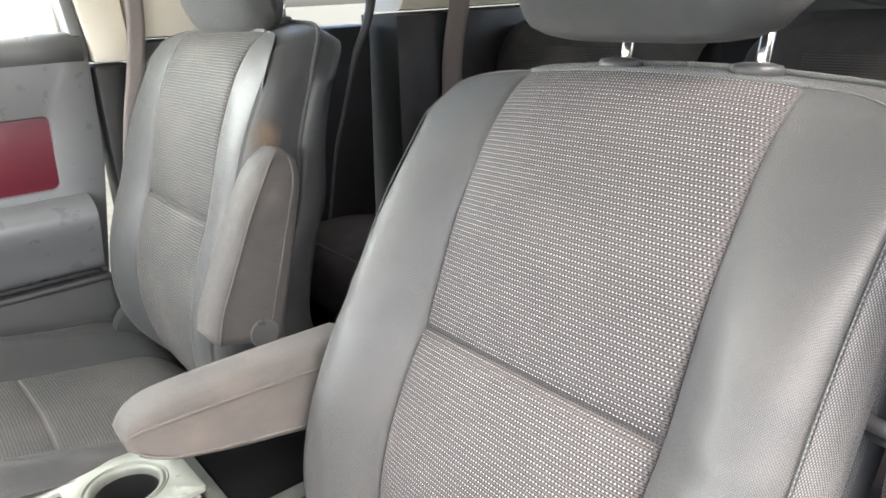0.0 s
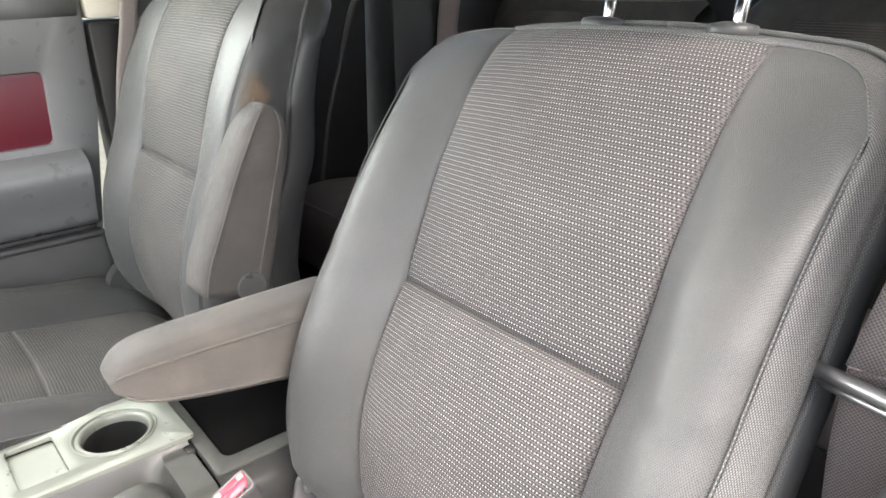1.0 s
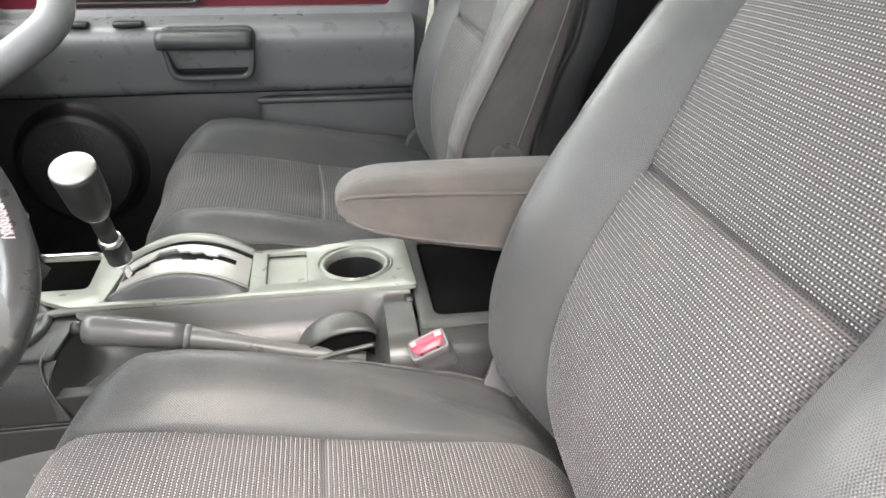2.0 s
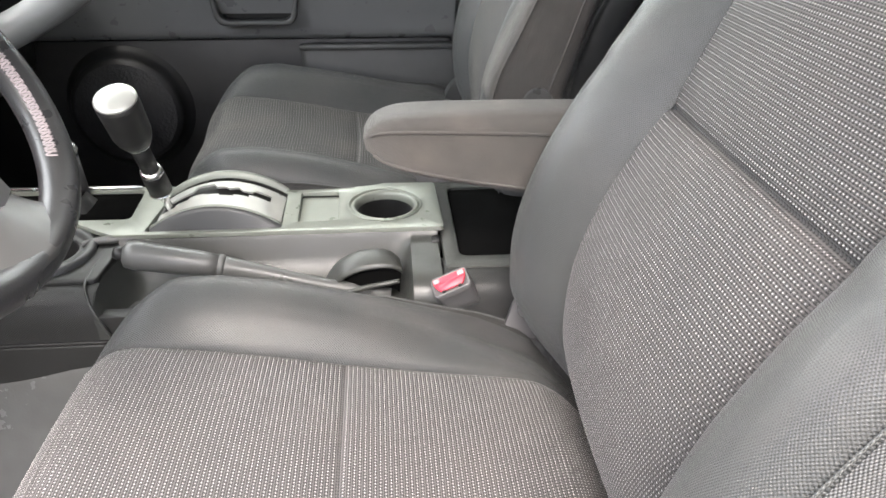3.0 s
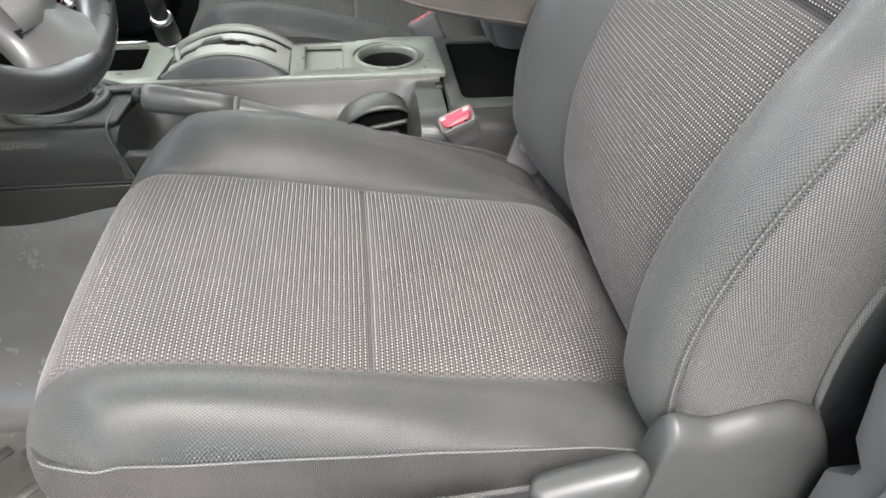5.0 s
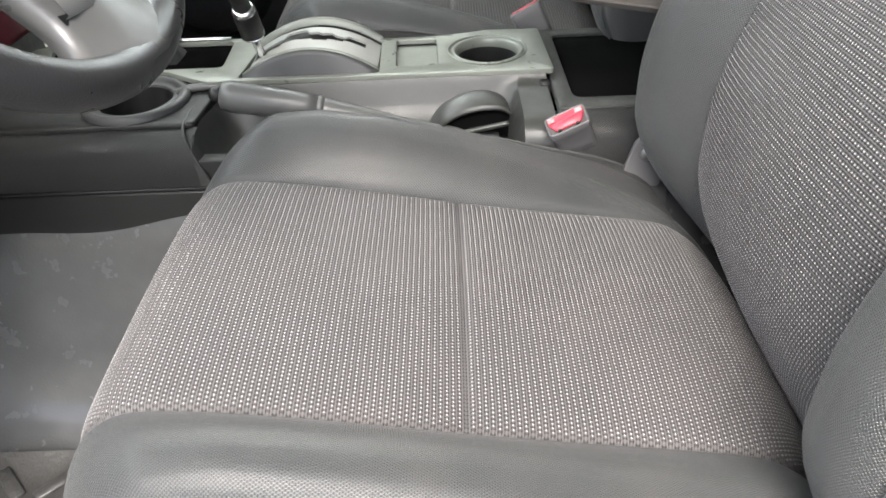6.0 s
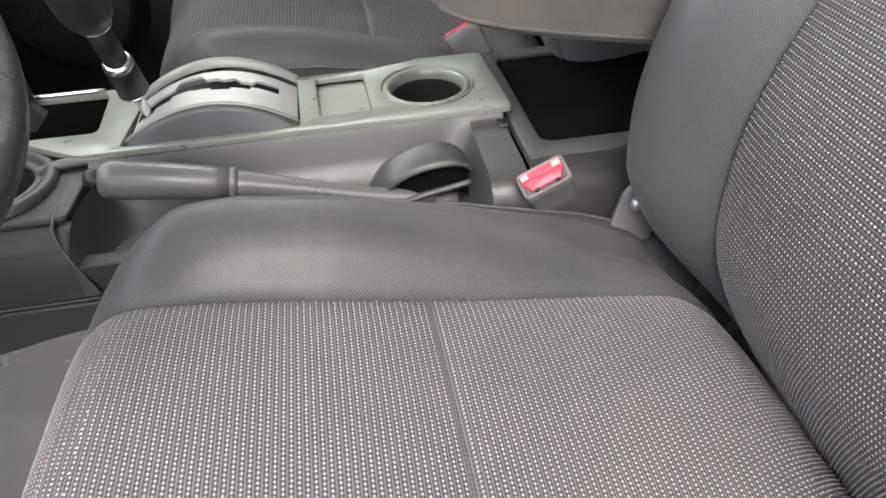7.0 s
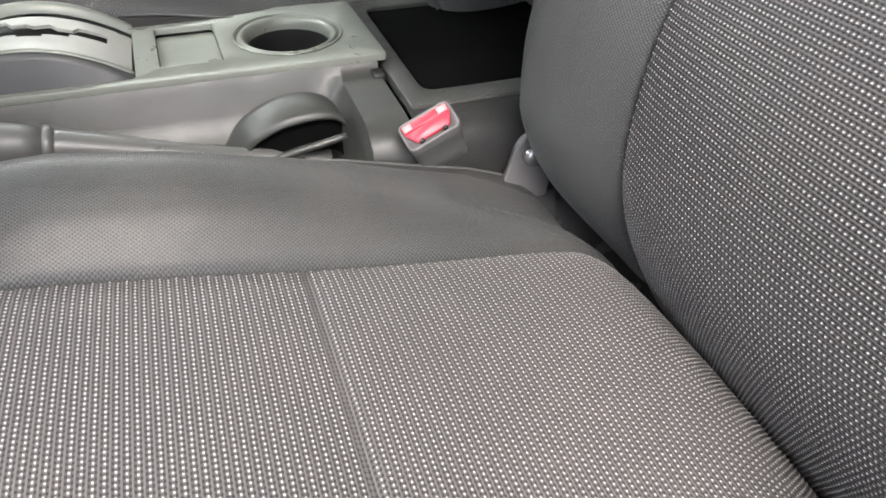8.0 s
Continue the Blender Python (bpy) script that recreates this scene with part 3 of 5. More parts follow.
def seat(yc, m, recline, lift, label, covers, rest=(0.0, 0.0, 0.0)):
    """A front seat: m is 1 where inboard is towards +y, -1 where it is towards -y."""
    st = thing("front_seat", (0.15, yc, 0.03 + lift), label, "car seat", "front seats")
    back = Skin(BACK, 90, back_bulge if m > 0 else lambda s, x, z: 0.5 * back_bulge(s, x, z), back_drop, back_crest)
    cush = Skin(CUSH, 90, cush_bulge, cush_drop, cush_crest)
    ca, sa = math.cos(radians(recline)), math.sin(radians(recline))

    def on_back(p):
        x, s, z = p
        dx, dz = x - 0.40, z - 0.36
        return Vector((0.40 + dx * ca - dz * sa, yc + m * s, 0.36 + lift + dx * sa + dz * ca))

    def on_cush(p):
        x, s, z = p
        door = max(0, -s / EDGE) * (m < 0)
        return Vector((x - 0.022 * door * max(0, 0.4 - x) / 0.4, yc + m * s * (1 + 0.06 * door), z + lift + 0.012 * door))

    def panel(name, skin, put, s0, s1, r0, r1, nu, mat, groove=(1, 1, 1, 1), label=""):
        """A sewn panel between lateral distances s0, s1 and lengths r0, r1, dipping into the seams at its edges (s0, s1, r0, r1)."""
        nv = max(6, int((r1 - r0) / 0.008))

        def sunk(s, r):
            """How far the cloth dips towards its sewn edges."""
            pull = 0.0
            for g, d in zip(groove, (s - s0, s1 - s, r - r0, r1 - r)):
                if g == 1:
                    pull = max(pull, 0.0032 * math.exp(-((d / 0.0022) ** 2)) + 0.0035 * math.exp(-d / 0.012))
                elif g == "tuck":
                    pull = max(pull, 0.0075 * math.exp(-d / 0.017) + 0.0035 * math.exp(-((d / 0.004) ** 2)))
                elif g == "lip":
                    pull = max(pull, 0.011 * math.exp(-((d / 0.0048) ** 2)))
                elif g == "long":
                    pull = max(pull, 0.0045 * math.exp(-d / 0.016))
                elif g == "short":
                    pull = max(pull, 0.0045 * math.exp(-((d / 0.0032) ** 2)))
            return pull * (min(1, max(0, (back.run[-1] - r) / 0.05)) if skin is back else 1)

        ss = list(np.linspace(s0, s1, nu))
        for g, e, sgn in ((groove[0], s0, 1), (groove[1], s1, -1)):
            if g:
                ss += [e + sgn * q for q in (0.0015, 0.004)]
        ss.sort()
        rr = list(np.linspace(r0, r1, nv))
        for g, e, sgn in ((groove[2], r0, 1), (groove[3], r1, -1)):
            if g:
                rr += [e + sgn * q for q in (0.0015, 0.003, 0.005)]
        rr.sort()
        rows = []
        for r in rr:
            row = []
            for s in ss:
                row.append(put(skin.at(s, skin.row_of(r), sunk(s, r))))
            rows.append(row)
        if mat is CLOTH_RIB and m == 1:
            ob = part(name, loft(rows, uv=lambda i, j: (ss[j], rr[i])), CLOTH_BASE, st, label)
            knots(ob, skin, put, s0, s1, r0, r1, sunk)
            return ob
        return part(name, loft(rows, uv=lambda i, j: (ss[j], rr[i])), mat, st, label)

    def knots(under, skin, put, s0, s1, r0, r1, sunk):
        """The raised pale yarn loops of the ribbed cloth, staggered row by row."""
        pu, pv = 0.0035, 0.0047
        verts, faces = [], []
        rng = np.random.default_rng(5)
        for row in range(int(math.floor(r0 / pv)), int(r1 / pv) + 1):
            r = (row + 0.5) * pv
            if not r0 + 0.0016 < r < r1 - 0.0016:
                continue
            for col in range(int(s0 / pu) - 1, int(s1 / pu) + 1):
                s = (col + 0.5 - 0.5 * (row % 2)) * pu
                if not s0 + 0.0035 < s < s1 - 0.0035:
                    continue
                js, jr = rng.uniform(-0.00018, 0.00018, 2)
                sink = sunk(s, r)
                p = put(skin.at(s + js, skin.row_of(r + jr), sink))
                du = put(skin.at(s + js + 0.001, skin.row_of(r + jr), sink)) - p
                dv = put(skin.at(s + js, skin.row_of(r + jr + 0.001), sink)) - p
                up = put(skin.at(s + js, skin.row_of(r + jr), sink - 0.001)) - p
                base = len(verts)
                for h, fu, fv in ((-0.15, 0.90, 0.78), (0.30, 0.78, 0.58), (0.48, 0.46, 0.34)):
                    for cu, cv in HEX:
                        verts.append(p + du * (fu * cu) + dv * (fv * cv) + up * h)
                verts.append(p + up * 0.54)
                for k in range(6):
                    q = (k + 1) % 6
                    faces.append((base + k, base + q, base + 6 + q, base + 6 + k))
                    faces.append((base + 6 + k, base + 6 + q, base + 12 + q, base + 12 + k))
                    faces.append((base + 12 + k, base + 12 + q, base + 18))
        me = bpy.data.meshes.new("loop_texture")
        me.from_pydata(verts, [], faces)
        me.polygons.foreach_set("use_smooth", [True] * len(me.polygons))
        me.materials.append(THREAD)
        me.materials.append(KNOT)
        me.polygons.foreach_set("material_index", [0, 1, 1] * (len(faces) // 3))
        ob = new("loop_texture", me)
        ob.parent = under
        tagged(ob, "pale raised yarn loops", kind="stuff")

    def length_at(skin, axis, value, near=0):
        best = min(range(near, skin.n if axis == 0 or near or skin is back else 30), key=lambda i: abs(skin.c[i][axis] - value))
        return skin.run[best]

    # backrest
    top = back.run[-1]
    mid = length_at(back, 1, 0.688)
    panel("backrest_lower_panel", back, on_back, -SEAM, SEAM, 0, mid, 24, CLOTH_RIB, (1, 1, 0, "lip"), "ribbed grey woven cloth panel")
    panel("backrest_upper_panel", back, on_back, -SEAM, SEAM, mid, top, 24, CLOTH_RIB, (1, 1, "tuck", 0), "ribbed grey woven cloth panel")
    for sg in (-1, 1):
        a, b = sorted((sg * SEAM, sg * EDGE))
        panel("backrest_bolster", back, on_back, a, b, 0, top, 18, CLOTH_BOLSTER, (1, 1, 0, 0), "fine pale grey mesh cloth bolster")
        # side panel swept back from the front edge, up the side and over the shoulder, then the shell behind it
        rim = [(back.at(sg * EDGE, i, 0.004), back.at(sg * EDGE, i, -0.0008), i / (back.n - 1)) for i in range(0, back.n, 2)]
        for q in np.linspace(EDGE, 0, 14):
            rim.append((back.at(sg * q, back.n - 1, 0.003), back.at(sg * q, back.n - 1, -0.0005), 1.0))
        side, shell, rear_line, front_line = [], [], [], []
        for k, ((x, s, z), lifted, f) in enumerate(rim):
            p0, p1 = rim[max(k - 2, 0)][0], rim[min(k + 2, len(rim) - 1)][0]
            os, oz = p1[2] - p0[2], -(p1[1] - p0[1])
            ol = math.hypot(os, oz) or 1
            os, oz = os / ol * sg, oz / ol * sg
            os, oz = (abs(os) * sg, abs(oz))
            D = 0.098 * (1.0 + 0.20 * max(0, 1 - f / 0.55) - 0.30 * max(0, (f - 0.6) / 0.4))
            low_in = 0.016 * max(0, 1 - f / 0.45)
            out = lambda q, e: on_back((x + q * D, s + os * e, z - 0.010 * q * abs(os) + oz * e - 0.05 * oz * max(0, q - 1)))
            front_line.append(on_back(lifted))
            side.append([out(q, 0.015 * (1 - 0.9 * oz) * math.sin(math.pi * min(1, q * 1.1) ** 0.7)) for q in (0, 0.02, 0.05, 0.1, 0.17, 0.25, 0.5, 0.75, 0.92, 1.0)])
            rear_line.append(out(1.0, 0.002))
            back_in = lambda q, g: on_back((x + q * D, s * g, z - 0.010 - (0.035 + 0.02 * (1 - g)) * oz))
            shell.append([out(1.0, -0.004), out(1.03, 0.005 * (1 - oz) - low_in), out(1.10, 0.009 * (1 - oz) - 1.5 * low_in), out(1.30, 0.010 * (1 - oz) - 2.0 * low_in), out(1.5, 0.003 - 0.004 * oz - 2.0 * low_in), back_in(1.6, 0.9), back_in(1.72, 0.6), back_in(1.76, 0.25), back_in(1.76, 0.0)])
        part("side_panel", loft(side), CLOTH_PANEL, st, "fine grey mesh cloth side panel")
        part("back_shell", loft(shell), GREY, st, "grey moulded back shell")
        part("piping", tube(rear_line, 0.0033, 6, steps=90), PIPING, st, "pale sewn piping")
        part("seam", tube(front_line, 0.0008, 5, steps=90), PIPING, st)
    part("piping", tube([on_back(back.at(q, back.n - 1, -0.0005)) for q in np.linspace(-SEAM, SEAM, 9)], 0.0028, 6), PIPING, st)
    # padding under the covers
    core = []
    for i in range(4, back.n, 3):
        pts = [back.at(q, i, 0.012) for q in np.linspace(-EDGE + 0.012, EDGE - 0.012, 11)]
        core.append([on_back(p) for p in pts] + [on_back((p[0] + 0.08, p[1] * 0.97, p[2] - 0.012)) for p in pts[::-1]])
    part("padding", loft(core, True, caps=True), CLOTH_FINE, st)
    # cushion
    end = cush.run[-1]
    cmid = length_at(cush, 0, 0.146, 20)
    panel("cushion_front_panel", cush, on_cush, -SEAM, SEAM, length_at(cush, 1, 0.36), cmid, 24, CLOTH_RIB, (1, 1, 0, "long"), "ribbed grey woven cloth panel")
    panel("cushion_rear_panel", cush, on_cush, -SEAM, SEAM, cmid, end, 24, CLOTH_RIB, (1, 1, "short", 0), "ribbed grey woven cloth panel")
    for sg in (-1, 1):
        a, b = sorted((sg * SEAM, sg * EDGE))
        panel("cushion_bolster", cush, on_cush, a, b, length_at(cush, 1, 0.394), end, 18, CLOTH_FINE, (1, 1, 0, 0), "fine dark grey mesh cloth bolster")
    # boxed border round the cushion's sides and front, piped along both edges
    def plan(u):
        """Half of the cushion's outline in plan, from the rear (0) to the middle of its front (1)."""
        q = spline([(0.395, EDGE, 0), (0.2, EDGE, 0), (0.0, EDGE, 0), (-0.040, 0.2522, 0), (-0.062, 0.247, 0), (-0.079, 0.237, 0), (-0.095, 0.219, 0), (-0.112, 0.185, 0), (-0.126, 0.12, 0), (-0.131, 0.0, 0)], 60)
        f = u * 59
        return q[int(f)].lerp(q[min(59, int(f) + 1)], f - int(f))
    half = [plan(u) for u in np.linspace(0, 1, 60)]
    outline = [(p.x, p.y) for p in half] + [(p.x, -p.y) for p in half[-2::-1]]
    rims = {sg: sorted((p[0], p[2]) for p in (cush.at(sg * EDGE, cush.row_of(r), 0.001) for r in np.linspace(0.16, end, 120))) for sg in (-1, 1)}
    wall, up, low, skirt = [], [], [], []
    for k, (x, s) in enumerate(outline):
        sg = 1 if s > 0 else -1
        zt = lerp_table([(-0.131, 0.380), (-0.112, 0.400), (-0.095, 0.422), (-0.079, 0.434), (-0.062, 0.439), (-0.045, 0.439), (-0.03, 0.438)], x)
        zl = lerp_table([(-0.136, 0.345), (-0.10, 0.372), (-0.05, 0.3725), (0.015, 0.365), (0.096, 0.362), (0.22, 0.369), (0.30, 0.376), (0.42, 0.345)], x)
        own = min(1, max(0, (x + 0.045) / 0.02))
        zt = zt * (1 - own) + (lerp_table(rims[sg], x) + 0.001) * own
        zl = min(zl, zt - 0.03)
        q0, q1 = outline[max(k - 1, 0)], outline[min(k + 1, len(outline) - 1)]
        ox, oy = q1[1] - q0[1], q0[0] - q1[0]
        ol = math.hypot(ox, oy)
        ox, oy = -ox / ol, -oy / ol
        if ox * (x - 0.2) + oy * s < 0:
            ox, oy = -ox, -oy
        at_edge = lambda d, z: on_cush((x + ox * d, s + oy * d, z))
        wall.append([at_edge(-0.03, zt - 0.030), at_edge(-0.010, zt - 0.008)] + [at_edge(-0.004 + 0.009 * math.sin(math.pi * (0.12 + 0.76 * q)), zt + (zl - zt) * q) for q in (0, 0.08, 0.2, 0.35, 0.5, 0.65, 0.8, 0.92, 1)])
        flare = min(1, max(0, (x + 0.06) / 0.07)) * (m * sg < 0)
        up.append(at_edge(0.0005, zt))
        low.append(at_edge(0.0015, zl))
        skirt.append([at_edge(d, z) for d, z in ((-0.002, zl - 0.001), (-0.004 + 0.012 * flare, 0.350), (-0.010 + 0.030 * flare, 0.325), (-0.024 + 0.048 * flare, 0.295), (-0.045 + 0.06 * flare, 0.26), (-0.06 + 0.05 * flare, 0.20))])
    part("cushion_border", loft(wall), CLOTH_BORDER_SHADED, st, "grey mesh cloth border with shade in its colour")
    for sg in (1, -1):
        part("piping", tube([p for p, (x, s) in zip(up, outline) if s * sg > 0.228], 0.0011, 5, steps=90), PIPING, st, "pale sewn piping")
    part("piping", tube(low, 0.0027, 6, steps=160), PIPING, st, "pale sewn piping")
    part("seat_pan", loft(skirt), GREY, st, "grey moulded seat pan")
    for x in (-0.02, 0.30):
        for s in (-0.19, 0.19):
            part("rail_foot", box(on_cush((x - 0.03, s - 0.02, 0.02 - lift)), on_cush((x + 0.03, s + 0.02, 0.24)), 0.004), BLACK, st)
    # headrest on two bright posts
    hx = 0.69
    for s in (-0.075, 0.075):
        part("headrest_post", tube([on_back((hx, s, 0.90)), on_back((hx + 0.02, s, 1.0))], 0.0065, 12), CHROME, st, "bright steel headrest post")
        part("post_bezel", turned([(0, 0.023), (0.7, 0.023), (0.88, 0.021), (1, 0.010)], on_back((hx - 0.002, s, 0.926)), on_back((hx, s, 0.9435)), 20), GREY, st)
    rows = []
    for k in range(15):
        t = -1 + 2 * k / 14
        r = max(0.02, 1 - abs(t) ** 4) ** 0.5
        rows.append([on_back((hx + rest[0] - 0.040 - 0.048 * r * math.cos(a), rest[1] + 0.155 * t, rest[2] + 1.048 + 0.085 * (0.55 + 0.45 * r) * math.sin(a))) for a in np.linspace(0, 2 * math.pi, 24, endpoint=False)])
    part("headrest", loft(rows, True, caps=True), CLOTH_FINE, st, "grey padded headrest")
    covers(st, on_cush, on_back, lift)
    return st


def pillow(outline, rings):
    """A cushioned plate that faces the driver's door: rings of (scale about its middle, y)."""
    cx, cz = (sum(p[i] for p in outline) / len(outline) for i in (0, 1))
    return loft([[(cx + (a - cx) * f, y, cz + (b - cz) * f) for a, b in outline] for f, y in rings], True, caps=True)


def outer_covers(st, on_cush, on_back, lift):
    """Plastic covers and levers on the driver seat's door side."""
    top = [(0.15, 0.366), (0.256, 0.371), (0.285, 0.366), (0.300, 0.357), (0.328, 0.352), (0.335, 0.375), (0.339, 0.440), (0.346, 0.466), (0.354, 0.467), (0.377, 0.457), (0.409, 0.464), (0.442, 0.462), (0.468, 0.446), (0.486, 0.415), (0.498, 0.37), (0.506, 0.28)]
    rows = []
    for x in sorted(list(np.linspace(0.15, 0.506, 54)) + [0.332, 0.337, 0.341, 0.343, 0.345, 0.348, 0.351, 0.494, 0.497, 0.5035]):
        zt = sum(lerp_table(top, x + d) for d in (-0.004, -0.002, 0, 0.002, 0.004)) / 5
        yf = 0.155 + 0.8 * max(0, x - 0.35) ** 2 + 60 * max(0, x - 0.485) ** 2
        rows.append([(x, yf + 0.034, zt - 0.040), (x, yf + 0.028, zt - 0.014), (x, yf + 0.021, zt - 0.003)] + [(x, yf + 0.016 * (1 - math.sin(a)), zt - 0.020 * (1 - math.cos(a))) for a in np.linspace(0, math.pi / 2, 7)] + [(x, yf - 0.004 * math.sin(math.pi * q), zt - 0.020 + (0.19 - zt + 0.020) * q) for q in (0.15, 0.3, 0.5, 0.7, 0.85, 1.0)])
    part("recliner_cover", loft(rows), GREY, st, "grey moulded recliner cover")
    lev = rounded([(0.251, 0.412), (0.254, 0.420), (0.284, 0.430), (0.330, 0.440), (0.337, 0.428), (0.335, 0.405), (0.320, 0.388), (0.288, 0.383), (0.262, 0.393)], 0.012)
    part("recline_lever", pillow(lev, ((0.9, 0.168), (1.0, 0.158), (0.985, 0.1535), (0.93, 0.1495), (0.78, 0.1460), (0.5, 0.1435), (0.2, 0.143))), GREY, st, "smooth grey lever")
    arm = rounded([(0.03, 0.366), (0.086, 0.394), (0.141, 0.4205), (0.178, 0.4375), (0.205, 0.447), (0.220, 0.447), (0.234, 0.438), (0.243, 0.418), (0.241, 0.394), (0.226, 0.374), (0.18, 0.356), (0.08, 0.325), (0.03, 0.315)], 0.012)
    big = part("height_lever", slab([(p, q - 0.010) for p, q in arm], [], in_xz(0.122), 0.02, 0.007), GREY, st, "long grey height lever")
    sharp(big, 70)
    part("lever_cap", turned([(0, 0.0275), (0.7, 0.0275), (1, 0.0262)], (0.210, 0.124, 0.386), (0.210, 0.1208, 0.386), 36), GREY, big)
    rows = []
    for t, r in ((0, 0.029), (0.12, 0.030), (0.75, 0.0285), (0.9, 0.026), (1.0, 0.020)):
        rows.append([(0.022 + r * (1 - 0.10 * max(0, math.cos(8 * math.pi * k / 40)) ** 2) * math.cos(math.pi * k / 40), 0.168 - 0.032 * t, 0.360 + r * (1 - 0.10 * max(0, math.cos(8 * math.pi * k / 40)) ** 2) * math.sin(math.pi * k / 40)) for k in range(80)])
    part("adjuster_knob", loft(rows, True, caps=True), GREY, st, "fluted grey adjuster knob")
    # folding bracket on the inboard side, where cushion and backrest meet
    fold = part("fold_bracket", slab(rounded([(0.335, 0.345), (0.352, 0.405), (0.372, 0.418), (0.392, 0.400), (0.385, 0.34)], 0.008), [], in_xz(0.688), 0.006, 0.002), BUCKLE_GREY, st, "pale grey folding bracket")
    part("fold_pin", turned([(0, 0.009), (0.7, 0.009), (1, 0.006)], (0.366, 0.690, 0.392), (0.366, 0.680, 0.392), 16), STEEL, fold)
    # belt guide on the backrest's side
    part("belt_guide", tube([(0.545, 0.196, 0.722), (0.535, 0.168, 0.726), (0.535, 0.115, 0.722), (0.55, 0.095, 0.718)], 0.006, 10), STEEL, st, "dull steel belt guide loop")
    part("belt_guide_slot", tube([(0.552, 0.190, 0.708), (0.542, 0.165, 0.712), (0.542, 0.115, 0.708)], 0.0035, 8), STEEL, st)


def no_covers(st, on_cush, on_back, lift):
    sharp(part("recliner_cover", slab(rounded([(0.33, 0.44), (0.36, 0.47), (0.42, 0.46), (0.46, 0.40), (0.44, 0.26), (0.30, 0.24)], 0.02), [], in_xz(1.468, 1), 0.04, 0.008), GREY, st), 60)


DRIVER_Y, PASS_Y = 0.4415, 1.207
driver = seat(DRIVER_Y, 1, 0, 0.0, "grey cloth driver seat with ribbed centre panels", outer_covers, (-0.015, 0.012, 0.0))
passenger = seat(PASS_Y, -1, 8, 0.018, "grey cloth passenger seat with raised armrest", no_covers, (0.0, 0.0, -0.045))


def armrest(parent, place, label):
    """A padded armrest: place(a, b, c) with a along its length from the hinge, b across, c up."""
    top = [(-0.02, 0.041), (0.05, 0.042), (0.12, 0.042), (0.18, 0.041), (0.215, 0.038), (0.238, 0.029), (0.248, 0.014)]
    low = [(-0.02, -0.060), (0.02, -0.060), (0.08, -0.049), (0.14, -0.038), (0.19, -0.026), (0.225, -0.014), (0.246, 0.001)]
    tp, lw = spline([(a, b, 0) for a, b in top], 26), spline([(a, b, 0) for a, b in low], 26)
    rows = []
    for p, q in zip(tp, lw):
        row = []
        for b, c in ((-0.034, 0), (-0.035, 0.08), (-0.035, 0.5), (-0.035, 0.80), (-0.033, 0.9), (-0.027, 0.97), (-0.015, 1.0), (0.015, 1.0), (0.027, 0.97), (0.033, 0.9), (0.035, 0.5), (0.034, 0)):
            e = max(0, (p.x - 0.20) / 0.046)
            row.append(place(q.x + (p.x - q.x) * c, b * (1 - 0.35 * e * e), q.y + (p.y - q.y) * c))
        rows.append(row)
    ob = part("armrest", loft(rows, True, caps=True), CLOTH_ARM, parent, label)
    seam = [place(p.x - 0.002, -0.0355 * (1 - 0.35 * max(0, (p.x - 0.20) / 0.046) ** 2), q.y + (p.y - q.y) * 0.76) for p, q in zip(tp, lw)]
    part("seam", tube(seam[:-1], 0.0018, 6, steps=40), CLOTH_ARM, ob)
    welt = [place(q.x, -0.0352 * (1 - 0.35 * max(0, (q.x - 0.20) / 0.046) ** 2), q.y + (p.y - q.y) * 0.06) for p, q in zip(tp, lw)]
    part("welt", tube(welt[:-1], 0.0018, 6, steps=40), CLOTH_ARM, ob)
    return ob


armrest(driver, lambda a, b, c: Vector((0.424 - a * 1.0, 0.737 + b, 0.596 + c)), "worn grey-brown cloth armrest, lowered")
pa = armrest(passenger, lambda a, b, c: Vector((0.400 + 0.25 * a + 0.97 * c, 0.915 + b, 0.60 + 0.95 * a - 0.25 * c)), "worn grey-brown cloth armrest, raised")
rub = [[(x, 0.9408 + 2.2 * (x - 0.484) ** 2 + 0.02 * max(0, 0.84 - z), z) for x in np.linspace(0.442, 0.506, 9)] for z in np.linspace(0.800, 0.900, 9)]
part("worn_patch", loft(rub, uv=lambda i, j: (j / 8, i / 8)), WORN, passenger, "tan rubbed patch in the cloth")
part("clip", turned([(0, 0.004), (0.6, 0.008), (1, 0.003)], (0.043, 0.985, 0.447), (0.043, 0.972, 0.449), 8), CREAM, passenger, "small pale plastic clip")
sharp(part("hinge_cap", turned([(0, 0.021), (0.6, 0.021), (1, 0.0195)], (0.405, 0.884, 0.592), (0.405, 0.8775, 0.592), 28), GREY_MID, passenger, "round grey hinge cap"), 30)


